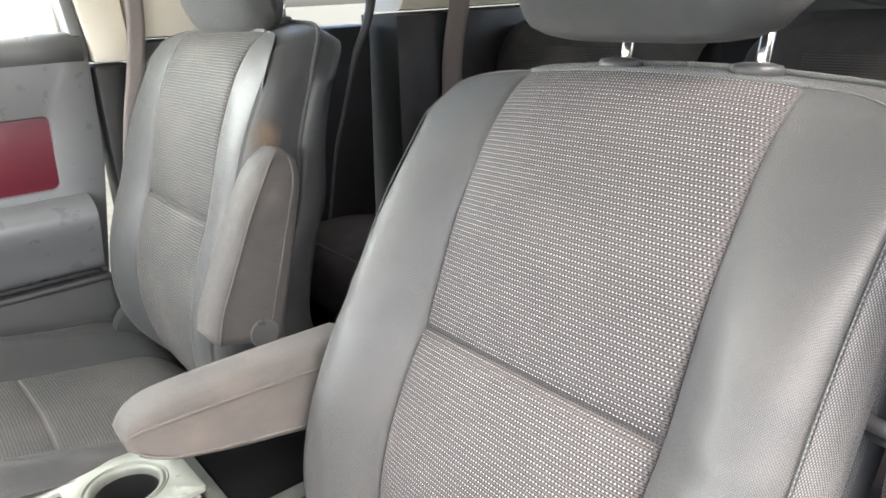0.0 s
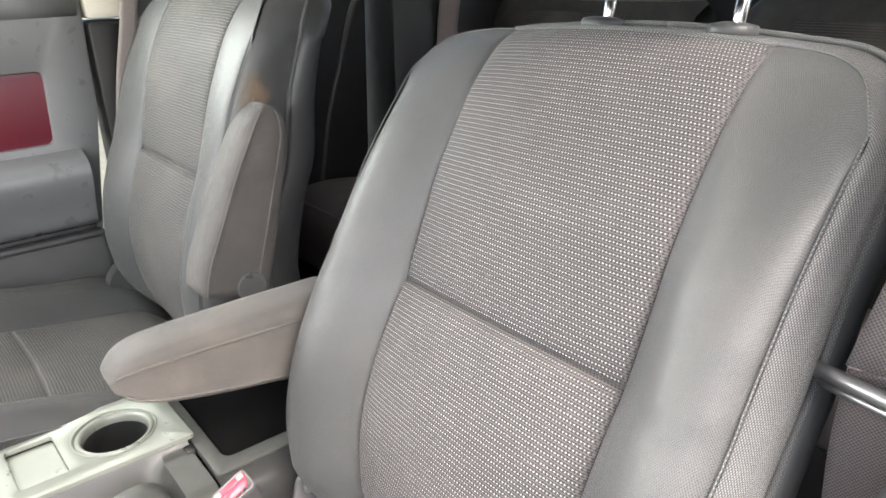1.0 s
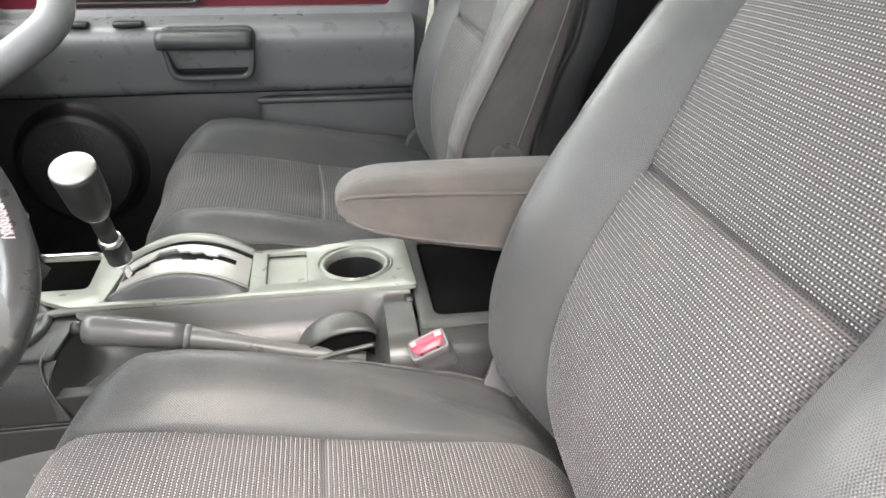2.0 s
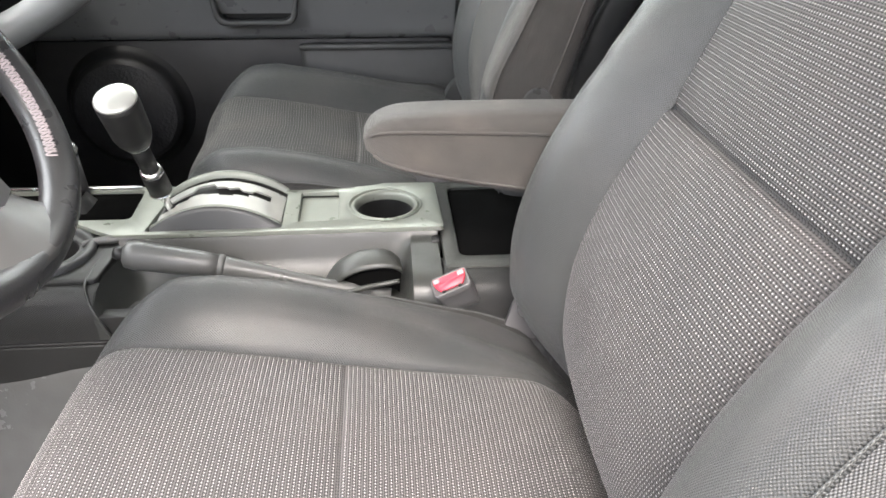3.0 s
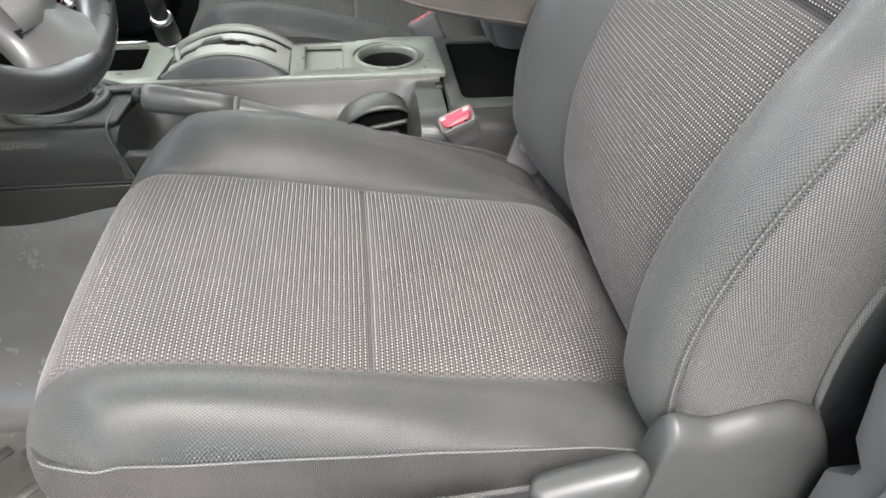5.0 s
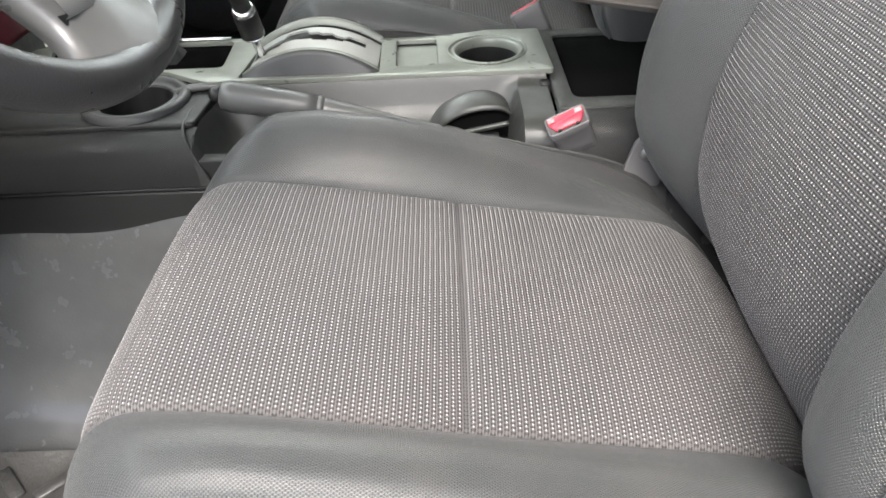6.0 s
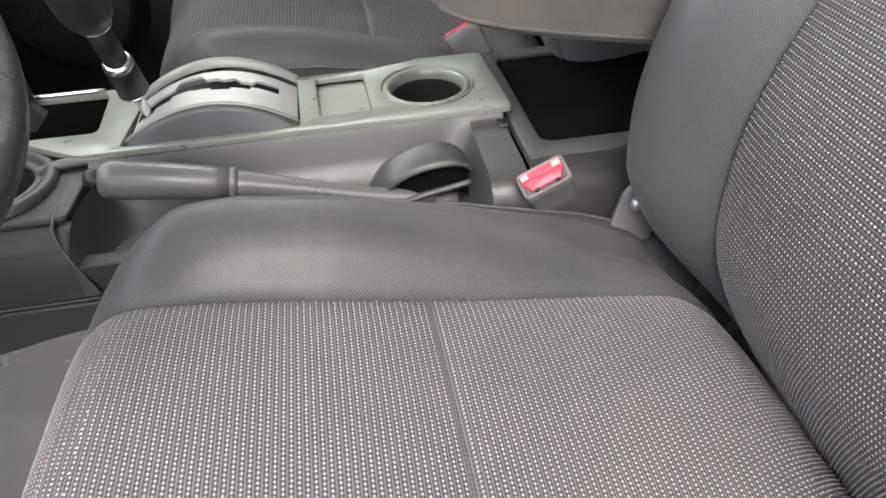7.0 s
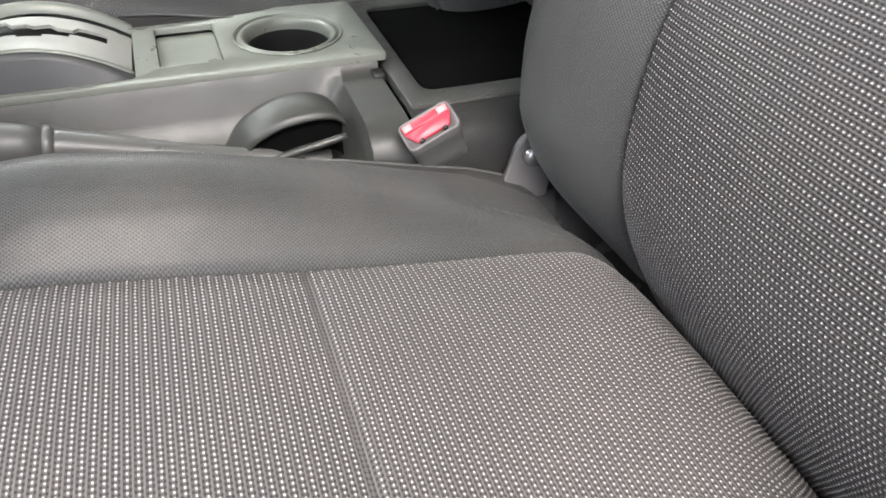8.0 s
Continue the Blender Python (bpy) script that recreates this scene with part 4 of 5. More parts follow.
# ---- centre console ----
def console():
    c = thing("centre_console", (0.1, 0.85, 0.36), "grey centre console with satin silver top trim", "console")
    # silver top plate with openings for the gate, tray, cup and front pocket
    z = 0.440
    outline = rounded([(0.276, 0.823), (0.272, 0.970), (-0.42, 0.985), (-0.45, 0.97), (-0.45, 0.868), (-0.228, 0.866), (-0.192, 0.842), (-0.165, 0.826)], 0.006)
    gate_hole = rounded([(0.055, 0.834), (0.052, 0.962), (-0.115, 0.968), (-0.126, 0.835)], 0.006)
    tray_hole = rounded([(0.076, 0.851), (0.131, 0.851), (0.128, 0.944), (0.073, 0.944)], 0.005)
    cup_hole = ring2(0.196, 0.897, 0.0525, 44)
    pocket = rounded([(-0.155, 0.873), (-0.160, 0.968), (-0.42, 0.972), (-0.40, 0.876)], 0.01)
    plate = sharp(part("top_trim", slab(outline, [gate_hole, tray_hole, cup_hole, pocket], in_xy(z), 0.0065, 0.0016), SILVER, c, "satin khaki-silver trim plate"))
    # cup: stepped rim and well
    n = 44
    rows = [[(0.196 + r * math.cos(2 * math.pi * k / n), 0.897 + r * math.sin(2 * math.pi * k / n), z + h) for k in range(n)] for r, h in ((0.0535, 0.0004), (0.053, 0.0012), (0.0515, 0.0012), (0.0508, 0.0), (0.0505, -0.0030), (0.0485, -0.0032), (0.0478, -0.0005), (0.047, 0.0004), (0.0435, -0.0005), (0.0418, -0.003), (0.0408, -0.008), (0.0405, -0.015))]
    part("cup_rim", loft(rows, True), SILVER, plate)
    rows = [[(0.196 + r * math.cos(2 * math.pi * k / n), 0.897 + r * math.sin(2 * math.pi * k / n), z + h) for k in range(n)] for r, h in ((0.0405, -0.012), (0.038, -0.06), (0.036, -0.075), (0.02, -0.077), (0.001, -0.077))]
    part("cup_well", loft(rows, True), DARK, plate)
    # tray
    rows = [[(x, y, z - 0.013 + d) for x, y in rounded([(0.076 + e, 0.851 + e), (0.131 - e, 0.851 + e), (0.128 - e, 0.944 - e), (0.073 + e, 0.944 - e)], 0.006)] for e, d in ((0.0, 0.004), (0.0008, -0.022), (0.0022, -0.0255), (0.004, -0.026))]
    sharp(part("tray", loft(rows, True, caps=True), SILVER, plate))
    # domed shift gate with a stepped slot, and its dark flank
    def dome(x, y, h):
        t = (x + 0.034) / 0.092
        return (x, y, z - 0.006 + 0.034 * max(0, 1 - t * t) + h)
    slot = [(-0.114, 0.876), (-0.094, 0.876), (-0.094, 0.884), (-0.076, 0.884), (-0.076, 0.892), (-0.056, 0.892), (-0.050, 0.888), (-0.034, 0.888), (-0.034, 0.883), (-0.014, 0.883), (-0.014, 0.888), (0.006, 0.888), (0.006, 0.894), (0.034, 0.894), (0.034, 0.912), (0.012, 0.912), (0.008, 0.904), (-0.004, 0.904), (-0.010, 0.911), (-0.022, 0.906), (-0.028, 0.911), (-0.040, 0.911), (-0.046, 0.922), (-0.070, 0.922), (-0.074, 0.908), (-0.114, 0.902)]
    xs = np.linspace(-0.122, 0.054, 30)
    xp = np.linspace(-0.1155, 0.052, 30)
    out2 = [(x, 0.852) for x in xp] + [(x, 0.930) for x in xp[::-1]]
    dense = []
    for a, b in zip(slot, slot[1:] + slot[:1]):
        k = max(1, int(math.dist(a, b) / 0.006))
        dense += [(a[0] + (b[0] - a[0]) * i / k, a[1] + (b[1] - a[1]) * i / k) for i in range(k)]
    sharp(part("shift_gate", slab(out2, [dense], lambda a, b, h: dome(a, b, h), 0.003, 0.0), GATE, c, "bright silver domed shift gate"))
    rows = [[dome(xx, 0.851, -0.001), dome(xx, 0.8465, 0.0012), dome(xx, 0.843, 0.0), dome(xx, 0.841, -0.005), (xx, 0.832, z - 0.008)] for xx in xs]
    part("gate_flank", loft(rows), GREY, c)
    part("gate_lip", tube([dome(xx, 0.8475, 0.001) for xx in xs], 0.0022, 6, steps=30), SILVER, c)
    rows = [[dome(xx, 0.949, -0.004), dome(xx, 0.9505, 0.004), dome(xx, 0.953, 0.0055), dome(xx, 0.958, 0.005), (xx, 0.963, z - 0.002)] for xx in xs]
    part("gate_rim", loft(rows), SILVER, c)
    rows = [[dome(xx, y, -0.009) for y in (0.846, 0.90, 0.952)] for xx in xs]
    part("gate_channel", loft(rows), BLACK, c)
    # front pocket behind the gate, its inner shade put into the colour
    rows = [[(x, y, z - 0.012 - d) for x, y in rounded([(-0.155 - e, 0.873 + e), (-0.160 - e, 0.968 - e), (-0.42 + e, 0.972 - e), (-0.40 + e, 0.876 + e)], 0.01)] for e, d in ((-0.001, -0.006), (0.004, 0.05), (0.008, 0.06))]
    part("front_pocket", loft(rows, True, caps=True), RECESS_SHADE, c)
    part("pocket_edge", tube([(-0.165, 0.972, 0.4425), (-0.3, 0.974, 0.4425), (-0.43, 0.978, 0.4425)], 0.003, 6), CHROME, c)
    # main body: the side skin that drops to the tunnel
    prof = [(0.8235, 0.4335), (0.820, 0.427), (0.812, 0.424), (0.74, 0.424), (0.722, 0.421), (0.708, 0.412), (0.701, 0.395), (0.699, 0.37), (0.698, 0.33), (0.697, 0.295)]
    sp = spline([(a, b, 0) for a, b in prof], 22)
    def skin(x0, x1, n, mat, name, dz=0.0, dy=0.0, lim=1.0):
        rows = [[(x, p.x + dy, p.y + dz) for p in sp if p.x < lim] for x in np.linspace(x0, x1, n)]
        return part(name, loft(rows), mat, c)
    skin(-0.60, -0.155, 12, CHEEK, "front_cheek", -0.002, lim=0.745)
    skin(0.229, 0.266, 4, CONSOLE, "brake_surround")
    part("rear_cheek", loft([[(x, p.x, p.y + 0.002) for p in sp if p.x < 0.762] for x in np.linspace(0.2685, 0.50, 6)]), CHEEK, c)
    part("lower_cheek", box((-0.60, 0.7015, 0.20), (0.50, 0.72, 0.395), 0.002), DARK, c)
    part("cheek_seam", box((-0.60, 0.6955, 0.360), (-0.14, 0.703, 0.363), 0.001), BLACK, c)
    part("lower_trim", box((-0.60, 0.694, 0.24), (0.30, 0.704, 0.359), 0.003), DARK, c)
    # recess for the hand brake
    rows = []
    for x in np.linspace(-0.1565, 0.230, 44):
        e = max(0, (x - 0.202) / 0.028)
        f = min(1, max(0, (-0.125 - x) / 0.031))
        deep = 0.048 * (1 - max(e, f) ** 2)
        rows.append([(x, 0.8235, 0.4338), (x, 0.820, 0.4275), (x, 0.812, 0.4235 - 0.35 * deep), (x, 0.800, 0.4235 - 0.8 * deep), (x, 0.78, 0.4235 - deep), (x, 0.72, 0.4195 - deep - 0.008 * (1 - max(e, f))), (x, 0.706, 0.410 - 0.9 * deep), (x, 0.700, 0.390 - 0.7 * deep), (x, 0.6985, 0.34)])
    part("brake_recess", loft(rows), CONSOLE, c)
    # arched cover, a black sheet below it for the slot's shade, and the lip along which the brake arm passes
    ridge = spline([(0.112, 0.775, 0.385), (0.128, 0.772, 0.412), (0.145, 0.770, 0.426), (0.166, 0.769, 0.4345), (0.188, 0.768, 0.436), (0.205, 0.767, 0.430), (0.214, 0.766, 0.420)], 22)
    brow = spline([(0.118, 0.752, 0.382), (0.135, 0.742, 0.408), (0.150, 0.740, 0.419), (0.166, 0.739, 0.4255), (0.191, 0.739, 0.4285), (0.208, 0.740, 0.426), (0.216, 0.742, 0.418)], 22)
    rows = []
    for p, q in zip(ridge, brow):
        away = Vector((p.x, 2 * p.y - q.y + 0.004, q.z - 0.022))
        rows.append([away, p.lerp(away, 0.45) + Vector((0, 0, 0.006)), p + Vector((0, 0.004, 0.0012)), p, p.lerp(q, 0.35) + Vector((0, 0, 0.003)), p.lerp(q, 0.75) + Vector((0, 0, 0.0018)), q, q + Vector((0, 0.003, -0.004)), q + Vector((0, 0.016, -0.006))])
    part("brake_hood", loft(rows), CONSOLE, c)
    part("brake_slot", loft([[q + Vector((0, 0.012, -0.001)), q + Vector((-0.002, 0.010, -0.012)), q + Vector((-0.004, 0.0, -0.030))] for q in brow]), RECESS_SHADE, c)
    lip = spline([(0.10, 0.730, 0.372), (0.135, 0.729, 0.394), (0.165, 0.727, 0.406), (0.195, 0.725, 0.413), (0.212, 0.725, 0.4165)], 24)
    part("brake_slot_lip", tube(lip, [0.003, 0.0036, 0.0036, 0.003], 8, steps=24), CONSOLE, c)
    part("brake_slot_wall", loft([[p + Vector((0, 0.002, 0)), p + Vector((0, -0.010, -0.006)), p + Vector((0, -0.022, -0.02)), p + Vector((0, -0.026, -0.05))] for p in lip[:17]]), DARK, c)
    # strap of trim that runs on round the front cup holder, and the edge of the brake recess
    part("trim_strap", tube([(-0.118, 0.829, 0.4325), (-0.150, 0.829, 0.4325), (-0.178, 0.827, 0.4325), (-0.195, 0.824, 0.4315), (-0.203, 0.818, 0.4305)], [0.003, 0.0045, 0.0055, 0.0055, 0.004], 8, 50), GREY_MID, c)
    part("recess_edge", tube([(-0.166, 0.823, 0.424), (-0.171, 0.78, 0.426), (-0.170, 0.735, 0.426), (-0.166, 0.718, 0.420), (-0.158, 0.706, 0.405), (-0.148, 0.700, 0.384), (-0.140, 0.698, 0.366)], 0.0018, 8, 40), CONSOLE, c)
    # black block stands in for the dark gap under the trim's end
    part("trim_gap_block", box((0.258, 0.806, 0.405), (0.270, 0.823, 0.4275), 0.002), BLACK, c)
    # deep bin behind the cup, coloured near-black for the shade inside
    bin_hole = rounded([(0.292, 0.763), (0.48, 0.763), (0.48, 0.972), (0.292, 0.972)], 0.014)
    sharp(part("bin_top", slab(rounded([(0.271, 0.735), (0.52, 0.735), (0.52, 0.995), (0.271, 0.995)], 0.006), [bin_hole], in_xy(0.4285), 0.010, 0.003), BIN_RIM, c, "textured grey bin surround"))
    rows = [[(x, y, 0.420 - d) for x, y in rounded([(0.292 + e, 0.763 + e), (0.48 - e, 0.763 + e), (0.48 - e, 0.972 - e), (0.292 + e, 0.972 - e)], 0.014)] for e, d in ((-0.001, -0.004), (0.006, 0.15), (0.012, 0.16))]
    part("bin", loft(rows, True, caps=True), RECESS_SHADE, c, "deep storage bin, inner shade in its colour")
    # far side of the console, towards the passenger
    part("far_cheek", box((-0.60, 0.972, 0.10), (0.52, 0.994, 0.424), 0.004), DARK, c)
    # front cup holder, a ring that stands out from the cheek
    n = 40
    def ring(r, h):
        return [(-0.248 + r * math.cos(2 * math.pi * k / n), 0.802 + r * math.sin(2 * math.pi * k / n), 0.432 + h) for k in range(n)]
    hold = part("front_cup_rim", loft([ring(0.060, -0.03), ring(0.067, -0.008), ring(0.066, 0.001), ring(0.061, 0.004), ring(0.056, 0.003), ring(0.054, 0.0), ring(0.050, -0.003), ring(0.047, 0.0), ring(0.044, -0.004)], True), GREY, c)
    part("front_cup_well", loft([ring(0.045, -0.002), ring(0.041, -0.06), ring(0.039, -0.07), ring(0.001, -0.071)], True), BLACK, hold)
    part("front_deck", slab(rounded([(-0.152, 0.826), (-0.158, 0.735), (-0.60, 0.735), (-0.60, 0.8725), (-0.19, 0.8725)], 0.008), [ring2(-0.248, 0.802, 0.0490, 30)], in_xy(0.4275), 0.012, 0.003), DARK, c)
    return c


console()


def hand_brake():
    h = thing("hand_brake", (0.15, 0.75, 0.40), "grey hand brake lever, lowered in the console", "brake lever")
    a, b = Vector((-0.122, 0.748, 0.4555)), Vector((-0.012, 0.748, 0.434))
    part("grip", turned([(0, 0.013), (0.02, 0.0165), (0.12, 0.0185), (0.7, 0.0165), (0.86, 0.0155), (1, 0.014)], a, b, 24), GREY_MID, h)
    d = (a - b).normalized()
    part("release_button", turned([(0, 0.009), (0.7, 0.009), (1, 0.006)], a - d * 0.002, a + d * 0.013, 16), BLACK, h)
    part("collar", turned([(0, 0.0150), (0.5, 0.0155), (1, 0.013)], b, b - d * 0.008, 20), GREY_MID, h)
    part("arm", tube([tuple(b), (0.05, 0.748, 0.418), (0.12, 0.746, 0.400), (0.2, 0.744, 0.385)], [0.014, 0.010, 0.009, 0.009], 12), GREY_MID, h)


KNOB = plastic("graphite_knob", (0.03, 0.03, 0.03), 0.38, 900, 0.0001, 0.05, metal=0.2)


def gear_lever():
    g = thing("gear_lever", (-0.105, 0.9, 0.43), "black gear lever with bright knob top", "gear lever")
    o, t = Vector((-0.1016, 0.889, 0.436)), Vector((-0.106, 0.785, 0.640))
    at = lambda f: o.lerp(t, f)
    part("rod", turned([(0, 0.0055), (1, 0.0055)], at(-0.12), at(0.32), 14), CHROME, g, "bright steel rod")
    part("lower_grip", turned([(0, 0.012), (0.06, 0.0152), (0.9, 0.0150), (1, 0.014)], at(0.245), at(0.41), 24), BLACK, g)
    part("foot_ring", turned([(0, 0.0130), (0.5, 0.0156), (1, 0.0154)], at(0.238), at(0.252), 24), CHROME, g)
    part("lower_ring", turned([(0, 0.0145), (0.5, 0.0152), (1, 0.012)], at(0.405), at(0.44), 24), CHROME, g, "bright ring")
    part("neck", turned([(0, 0.0110), (1, 0.0115)], at(0.43), at(0.65), 24), BLACK, g)
    part("upper_ring", turned([(0, 0.012), (0.4, 0.0155), (1, 0.017)], at(0.635), at(0.665), 24), CHROME, g, "bright ring")
    part("knob", turned([(0, 0.0165), (0.12, 0.021), (0.25, 0.0235), (0.9, 0.0252), (1, 0.0245)], at(0.66), at(0.985), 28), KNOB, g)
    part("knob_top", turned([(0, 0.0248), (0.5, 0.0240), (0.8, 0.0215), (1, 0.0205)], at(0.982), at(1.0), 28), GATE, g, "bright satin knob top")
    k = thing("transfer_lever", (-0.27, 0.93, 0.40), "short transfer lever with bright top", "gear lever")
    part("stalk", turned([(0, 0.012), (1, 0.012)], (-0.245, 0.955, 0.39), (-0.258, 0.97, 0.495), 16), BLACK, k)
    part("boot", loft([[(-0.250 + h * sx, 0.928 + h * sy, z) for sx, sy in ((1, 1), (0, 1.05), (-1, 1), (-1.05, 0), (-1, -1), (0, -1.05), (1, -1), (1.05, 0))] for h, z in ((0.040, 0.392), (0.036, 0.410), (0.024, 0.434), (0.015, 0.452))], True), BLACK, k, "black lever boot")
    part("stalk_top", turned([(0, 0.013), (0.6, 0.015), (1, 0.011)], (-0.258, 0.97, 0.495), (-0.260, 0.972, 0.515), 18), CHROME, k)


def buckle(at, lean, label):
    b = thing("belt_buckle", at, label, "seat belt buckle", "seat belt buckles")
    x, y, z = at
    rot = Euler((radians(lean[0]), radians(lean[1]), radians(lean[2]))).to_matrix().to_4x4()
    m = Matrix.Translation(at) @ rot
    def placed(bm):
        bm.transform(m)
        return bm

    ring = lambda w, d, z, r=0.006: [(p, q, z) for p, q in rounded([(-w, -d), (w, -d), (w, d), (-w, d)], r, 4)]
    rows = [ring(0.0195, 0.0105, -0.09), ring(0.0220, 0.0125, -0.035), ring(0.0228, 0.0130, -0.014), ring(0.0236, 0.0136, -0.012), ring(0.0238, 0.0138, -0.002), ring(0.0232, 0.0133, 0.0), ring(0.0216, 0.0120, 0.0, 0.004), ring(0.0210, 0.0115, -0.002, 0.004)]
    part("casing", placed(loft(rows, True, caps=True)), BUCKLE_GREY, b, "grey plastic casing")
    face = rounded([(-0.0206, 0.0022), (0.0206, 0.0022), (0.0145, -0.0086), (-0.0145, -0.0086)], 0.0015, 2)
    part("release_button", placed(loft([[(p * f, q * f, z) for p, q in face] for f, z in ((1, -0.004), (1, 0.0002), (0.97, 0.0009))], True, caps=True)), RED_BUTTON, b, "red release button")
    band = part("button_band", placed(box((-0.0206, 0.003, -0.004), (0.0206, 0.0110, 0.0006), 0.0008, 1)), RED_BUTTON, b, "red upper band with pale print")
    for p0, p1 in ((-0.0198, -0.0125), (0.0115, 0.0198)):
        part("print_bar", placed(box((p0, 0.004, 0.0006), (p1, 0.0100, 0.0009), 0)), PRINT, band, "pale printed bar")
    for p in (-0.0105, 0.0105):
        part("notch", placed(box((p - 0.002, -0.0104, -0.003), (p + 0.002, -0.0076, 0.0011), 0.0004, 1)), BLACK, b)
    st = box((-0.012, -0.003, -0.20), (0.012, 0.003, -0.08), 0.001, 1)
    st.transform(m)
    part("stalk", st, BLACK, b)


hand_brake()
gear_lever()
buckle((0.272, 0.691, 0.434), (24, -25, 0), "grey seat belt buckle with red release button")
buckle((0.258, 1.020, 0.453), (-14, -28, 0), "grey seat belt buckle with red release button")


def steering_wheel():
    w = thing("steering_wheel", (-0.17, 0.4415, 0.74), "grey leather steering wheel with stitching and silver spokes", "steering wheel")
    a = 0.53
    c = Vector((-0.143, 0.458, 0.742))
    n, d, y = Vector((math.cos(a), 0, math.sin(a))), Vector((math.sin(a), 0, -math.cos(a))), Vector((0, 1, 0))
    R, r = 0.166, 0.0165

    def at(th, rad, up=0.0):
        """A place on the wheel's plane, whose outline is a slightly squared circle."""
        q = (abs(math.cos(th)) ** 2.12 + abs(math.sin(th)) ** 2.12) ** (-1 / 2.12)
        return c + (math.cos(th) * y + math.sin(th) * (0.90 if math.sin(th) > 0 else 1.0) * d) * rad * (1 + (q - 1) * min(1, rad / R)) + n * up
    rows = []
    for k in range(97):
        th = 2 * math.pi * k / 96
        rows.append([at(th, R + r * math.cos(p), r * math.sin(p)) for p in np.linspace(0, 2 * math.pi, 16, endpoint=False)])
    part("rim", loft(rows, True), LEATHER, w, "grey leather rim")
    for sgn in (1, -1):
        zig = [at(sgn * (0.80 - 0.022 * k), R + r * 1.01 * math.cos(2.30 + 0.55 * (k % 2)), r * 1.01 * math.sin(2.30 + 0.55 * (k % 2))) for k in range(75)]
        part("stitching", tube(zig, 0.0010, 5, steps=74 * 4 + 1), THREAD_PALE, w, "pale zigzag stitching")
    for th, wide in ((1.55, 0.046), (-0.25, 0.032), (math.pi + 0.25, 0.032)):
        # a broad web that runs out into the rim
        rows = []
        for f in np.linspace(0, 1, 14):
            rad = 0.05 + (R - 0.045) * f
            half = (wide + 0.034 * max(0, f - 0.55) ** 1.7 / 0.257) / rad
            rows.append([at(th + half * q, rad, -0.020 + 0.024 * f + 0.014 * (1 - q * q)) for q in (-1, -0.85, -0.5, 0, 0.5, 0.85, 1)] + [at(th + half * q, rad, -0.036 + 0.026 * f) for q in (1, 0, -1)])
        part("spoke", loft(rows, True, caps=True), WHEEL_SILVER, w, "satin grey spoke")
        rows = [[at(th + q * 0.040 / rad, rad, u - 0.004 * q * q) for q in (-1, -0.9, -0.4, 0, 0.4, 0.9, 1)] for rad, u in ((0.03, 0.004), (0.06, 0.006), (0.10, 0.007), (0.118, 0.006), (0.1195, -0.004))]
        part("spoke_cover", loft(rows), WHEEL_PALE, w, "pale grey spoke cover")
        rows = [[at(th + q * 0.043 / rad, rad, 0.0015 - 0.004 * q * q) for q in (-1, -0.9, -0.4, 0, 0.4, 0.9, 1)] for rad in (0.115, 0.1225)]
        part("cover_gap", loft(rows), BLACK, w)
    pad = [[at(th, q * (1 + 0.12 * math.cos(2 * th)), u) for th in np.linspace(0, 2 * math.pi, 40, endpoint=False)] for q, u in ((0.065, -0.05), (0.069, -0.03), (0.068, -0.002), (0.060, 0.008), (0.04, 0.013), (0.002, 0.015))]
    part("hub_pad", loft(pad, True), WHEEL_PALE, w, "pale grey hub pad")
    part("column", turned([(0, 0.05), (1, 0.06)], at(0, 0, -0.06), at(0, 0, -0.35), 24), BLACK, w)


steering_wheel()


def dashboard():
    d = thing("dashboard", (-0.6, 0.82, 0.5), "black dashboard with red painted centre and pale grab bar", "dashboard")
    prof = [(-0.80, 0.83), (-0.60, 0.83), (-0.50, 0.815), (-0.46, 0.76), (-0.47, 0.66), (-0.52, 0.55), (-0.56, 0.45), (-0.80, 0.40)]
    sp = spline([(a, b, 0) for a, b in prof], 24)
    rows = [[(p.x, y, p.y) for p in sp] for y in np.linspace(0.06, 1.58, 14)]
    part("body", loft(rows, caps=True), BLACK, d)
    part("centre_panel", box((-0.50, 0.66, 0.46), (-0.448, 1.0, 0.80), 0.012), RED_PAINT, d, "dark red painted centre panel")
    part("centre_trim", tube([(-0.44, 1.012, 0.44), (-0.432, 1.012, 0.6), (-0.43, 1.012, 0.72), (-0.45, 1.012, 0.81)], 0.012, 12), CREAM, d)
    part("grab_bar", tube([(-0.46, 1.16, 0.60), (-0.36, 1.20, 0.645), (-0.26, 1.26, 0.715), (-0.25, 1.30, 0.78)], 0.028, 14), GREY_PALE, d, "pale grey grab bar")


dashboard()


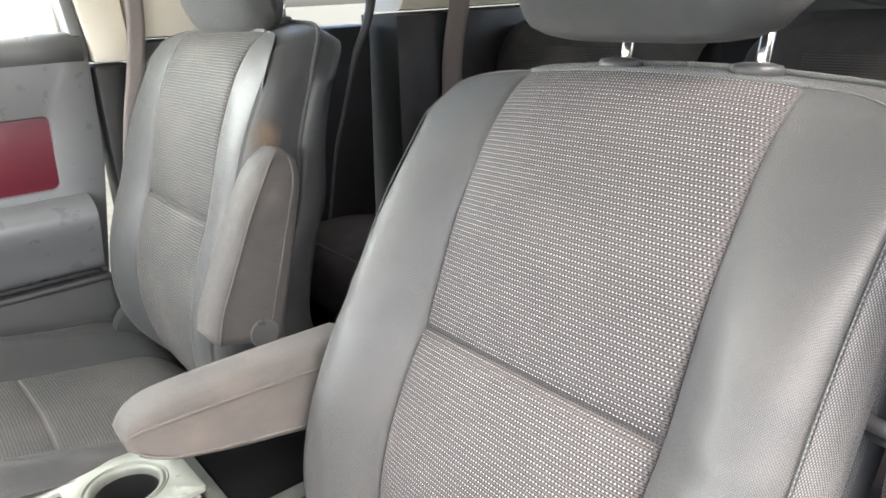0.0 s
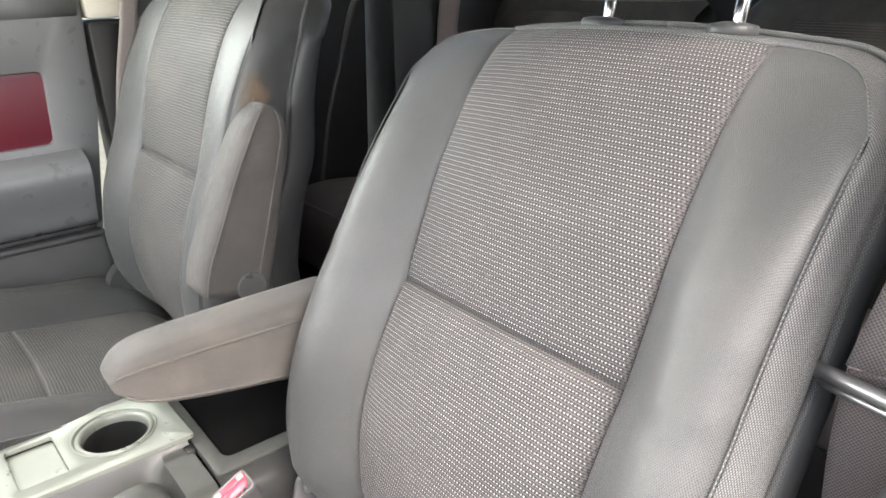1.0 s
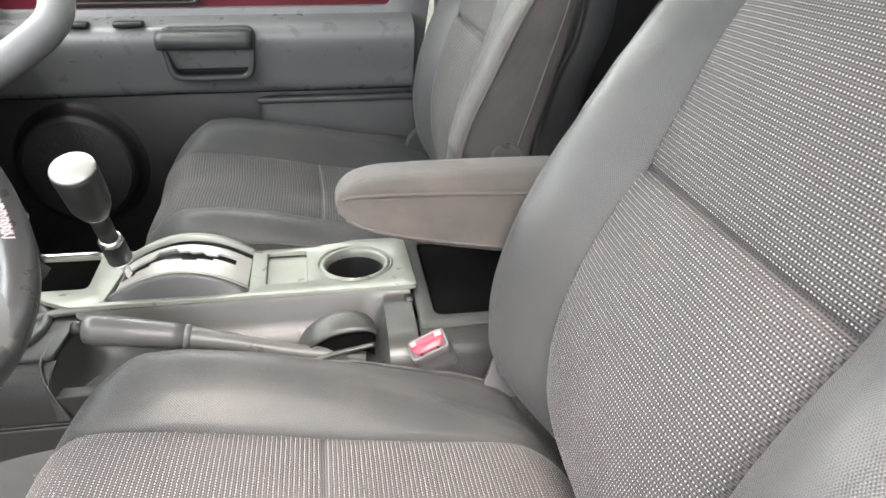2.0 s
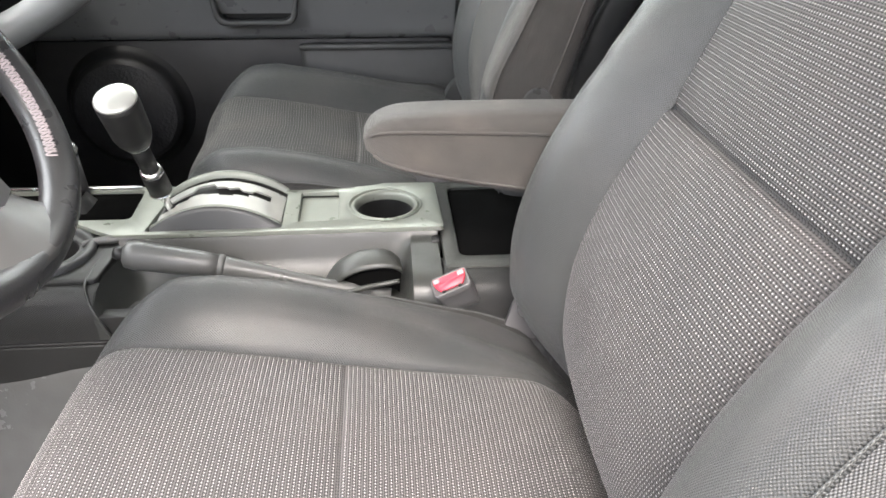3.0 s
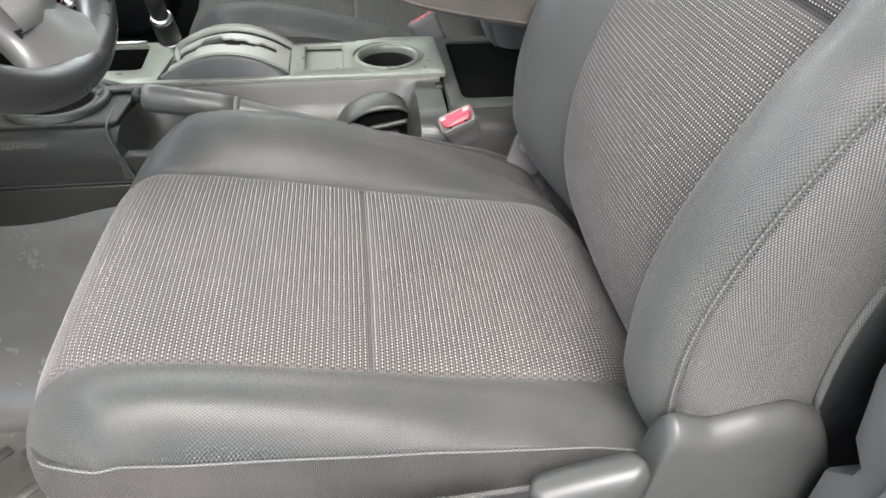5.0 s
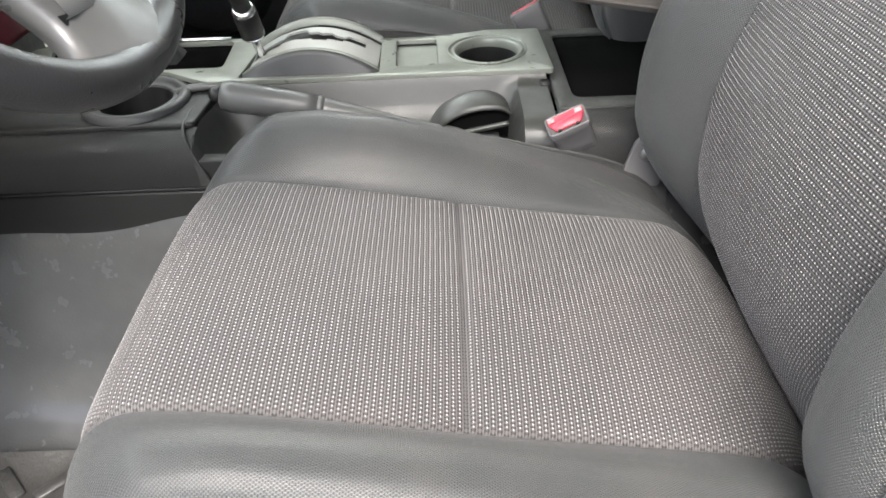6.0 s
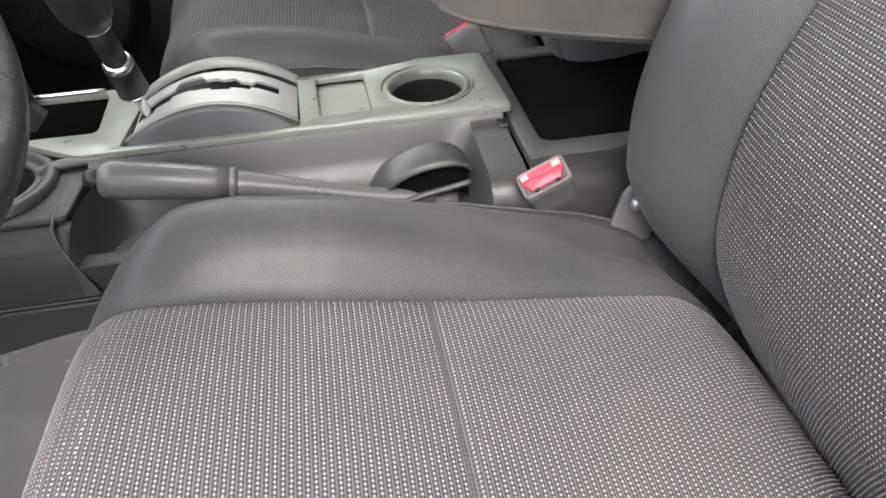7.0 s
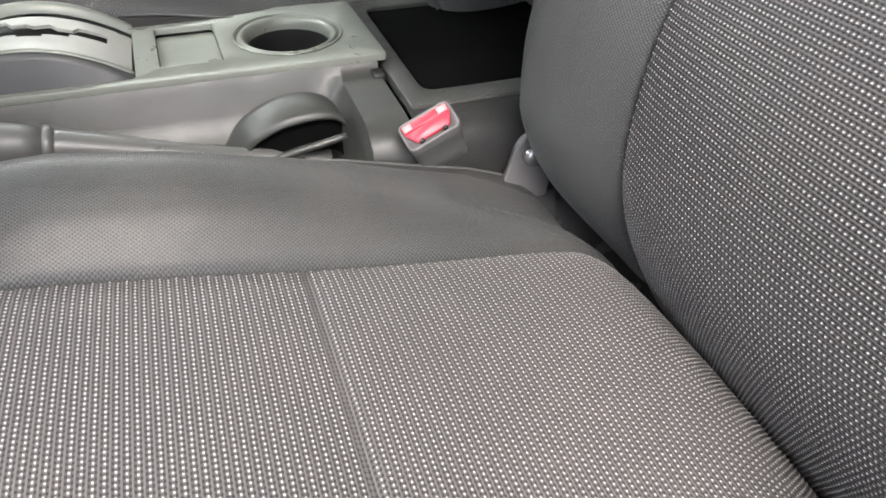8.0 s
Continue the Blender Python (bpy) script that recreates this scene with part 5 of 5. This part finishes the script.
# ---- rear seats, belts, door edge ----
def rear_seat(yc, label):
    s = thing("bench_seat", (1.15, yc, 0.05), label, "car seat", "rear seats")
    rows = []
    for x, z, _ in spline([(0.73, 0.38, 0), (0.70, 0.49, 0), (0.735, 0.545, 0), (0.9, 0.545, 0), (1.2, 0.46, 0), (1.33, 0.42, 0)], 18):
        rows.append([(x + 0.02 * abs(t) ** 3, yc + 0.30 * t, z - 0.03 * abs(t) ** 6) for t in np.linspace(-1, 1, 15)])
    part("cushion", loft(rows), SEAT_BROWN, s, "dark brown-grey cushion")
    part("piping", tube([(0.722 + 0.02 * abs(t) ** 3, yc + 0.30 * t, 0.533 - 0.03 * abs(t) ** 6) for t in np.linspace(-1, 1, 15)], 0.003, 6, 30), PIPING, s, "pale sewn piping")
    part("base", box((0.80, yc - 0.29, 0.03), (1.36, yc + 0.29, 0.38), 0.02), BLACK, s)
    rows = []
    for p in spline([(1.30, 0.38, 0), (1.315, 0.55, 0), (1.34, 0.75, 0), (1.37, 0.90, 0), (1.41, 0.94, 0), (1.47, 0.93, 0), (1.48, 0.6, 0)], 22):
        rows.append([(p.x + 0.02 * abs(t) ** 4, yc + 0.30 * t, p.y - 0.05 * abs(t) ** 7 * (p.y > 0.8)) for t in np.linspace(-1, 1, 15)])
    part("backrest", loft(rows), SEAT_SHADED, s)
    part("backrest_panel", loft([[(p.x - 0.006, yc + 0.17 * t, p.y) for t in np.linspace(-1, 1, 9)] for p in spline([(1.30, 0.40, 0), (1.315, 0.55, 0), (1.34, 0.75, 0), (1.368, 0.89, 0)], 14)]), CLOTH_RIB_SHADED, s, "ribbed cloth panel with shade in its colour")
    rows = []
    for k in range(11):
        t = -1 + 2 * k / 10
        r = max(0.03, 1 - abs(t) ** 4) ** 0.5
        rows.append([(1.42 - 0.05 * r * math.cos(a), yc + 0.15 * t, 1.04 + 0.08 * (0.5 + 0.5 * r) * math.sin(a)) for a in np.linspace(0, 2 * math.pi, 18, endpoint=False)])
    part("headrest", loft(rows, True, caps=True), CLOTH_FINE, s)
    return s


rear_seat(1.17, "grey rear seat, shade put into its cloth colours")
rear_seat(0.47, "grey rear seat, shade put into its cloth colours")


def ribbon(pts, width_dir, half, thick=0.0012, n=40):
    c = spline(pts, n)
    rows = []
    for i, p in enumerate(c):
        w = width_dir(i / (n - 1))
        d = (c[min(i + 1, n - 1)] - c[max(i - 1, 0)]).normalized()
        k = d.cross(w).normalized() * thick
        rows.append([p + w * half * q + k for q in (-1, -0.5, 0, 0.5, 1)] + [p + w * half * q - k for q in (1, 0, -1)])
    return loft(rows, True, caps=True)


belt = thing("driver_belt", (0.6, 0.12, 0.2), "grey-brown driver seat belt hanging slack", "seat belt")
part("webbing_upper", ribbon([(0.80, 0.13, 1.25), (0.66, 0.128, 0.97), (0.60, 0.135, 0.85), (0.556, 0.148, 0.728)], lambda f: Vector((0.45 - 0.15 * f, -0.88, -0.1)).normalized(), 0.024), WEBBING, belt)
part("webbing_lower", ribbon([(0.556, 0.148, 0.728), (0.556, 0.150, 0.66), (0.56, 0.145, 0.55), (0.57, 0.14, 0.30), (0.58, 0.13, 0.06)], lambda f: Vector((0.3 + 0.3 * f, -0.9 + 0.2 * f, 0)).normalized(), 0.022), WEBBING, belt)

rbelt = thing("rear_belt", (1.2, 1.42, 0.3), "grey rear seat belt hanging by the wall", "seat belt")
part("webbing", ribbon([(1.22, 1.36, 1.18), (1.21, 1.39, 1.0), (1.20, 1.42, 0.80), (1.20, 1.425, 0.3)], lambda f: Vector((1, -0.35, 0)).normalized(), 0.026), WEBBING, rbelt)
part("guide", box((1.165, 1.40, 0.72), (1.24, 1.435, 0.745), 0.006), BLACK, rbelt)

pbelt = thing("passenger_belt", (0.47, 1.48, 0.8), "grey passenger seat belt against the pillar", "seat belt")
part("webbing", ribbon([(0.50, 1.470, 1.30), (0.492, 1.478, 1.035), (0.476, 1.485, 0.92), (0.452, 1.49, 0.82), (0.42, 1.49, 0.66)], lambda f: Vector((1, -0.1, -0.1)).normalized(), 0.016), WEBBING, pbelt)
part("guide", box((0.478, 1.462, 1.27), (0.522, 1.49, 1.33), 0.006), BLACK, pbelt)

edge = thing("rear_access_door", (0.6, 0.08, 0.0), "scuffed grey edge of the driver-side rear access door", "car door")
outl = [(0.10, 0.72), (0.13, 0.65), (0.146, 0.60), (0.150, 0.52), (0.142, 0.465), (0.128, 0.452), (0.130, 0.442), (0.150, 0.42), (0.155, 0.30), (0.16, 0.03), (-0.02, 0.03), (-0.02, 1.15), (0.06, 1.15)]
rowx = lambda a, b, h: (0.462 - h, a, b)
sharp(part("edge_trim", slab(outl, [], rowx, 0.40, 0.006), EDGE_GREY, edge, "scuffed grey door edge trim"))
for a0, b0, a1, b1, r in ((0.075, 0.62, 0.125, 0.30, 0.003), (0.045, 0.60, 0.085, 0.28, 0.004)):
    part("edge_rib", tube([(0.460, a0, b0), (0.460, (a0 + a1) / 2, (b0 + b1) / 2), (0.460, a1, b1)], r, 8), EDGE_GREY, edge)
part("window_post", box((0.80, -0.01, 1.14), (0.86, 0.05, 1.37), 0.008), EDGE_GREY, edge)
tag = slab(rounded([(0.045, 0.40), (0.085, 0.40), (0.085, 0.44), (0.045, 0.44)], 0.004), [], lambda a, b, h: (0.4585 - h, a - 0.02, b), 0.002, 0)
part("warning_label", tag, RED_BUTTON, edge, "small red warning label")

# fine scratches in the door edge
for y0, z0, y1, z1 in ((0.118, 0.560, 0.098, 0.530), (0.105, 0.455, 0.085, 0.435), (0.128, 0.400, 0.112, 0.372), (0.090, 0.500, 0.080, 0.478), (0.140, 0.330, 0.128, 0.300)):
    part("scratch", tube([(0.4605, y0, z0), (0.4605, (y0 + y1) / 2 + 0.0008, (z0 + z1) / 2), (0.4605, y1, z1)], 0.00018, 5), GREY_MID, edge, "fine grey scratch")

# lint on the driver seat
for x, y, z, dx, dy in ((0.168, 0.241, 0.4365, 0.002, 0.002), (0.02, 0.660, 0.452, 0.006, 0.003)):
    fibre = tagged(part("lint", tube([(x - dx, y - dy, z), (x, y, z + 0.0012), (x + dx, y + dy, z)], 0.0005, 5), PRINT_WHITE), "tiny pale lint fibre on the seat cloth", "lint", "lint on the seat")

# ---- floor mat ----
mat = thing("floor_mat", (-0.35, 0.42, 0.03), "worn dusty rubber floor mat with raised ribs", "floor mat")
rows = [[(x, y, 0.034 + 0.012 * (abs((y - 0.37) / 0.20) > 0.98)) for y in np.linspace(0.17, 0.57, 21)] for x in np.linspace(-0.75, 0.02, 30)]
part("sheet", loft(rows), RUBBER, mat)
for i in range(9):
    for k in range(7):
        x, y, turn = -0.56 + 0.062 * i, 0.205 + 0.054 * k, radians(45 if (i + k) % 2 else -45)
        bar = box((-0.030, -0.009, 0.0), (0.030, 0.009, 0.005), 0.002, 1)
        bar.transform(Matrix.Translation((x, y, 0.033)) @ Matrix.Rotation(turn, 4, "Z"))
        part("tread_block", bar, RUBBER, mat)
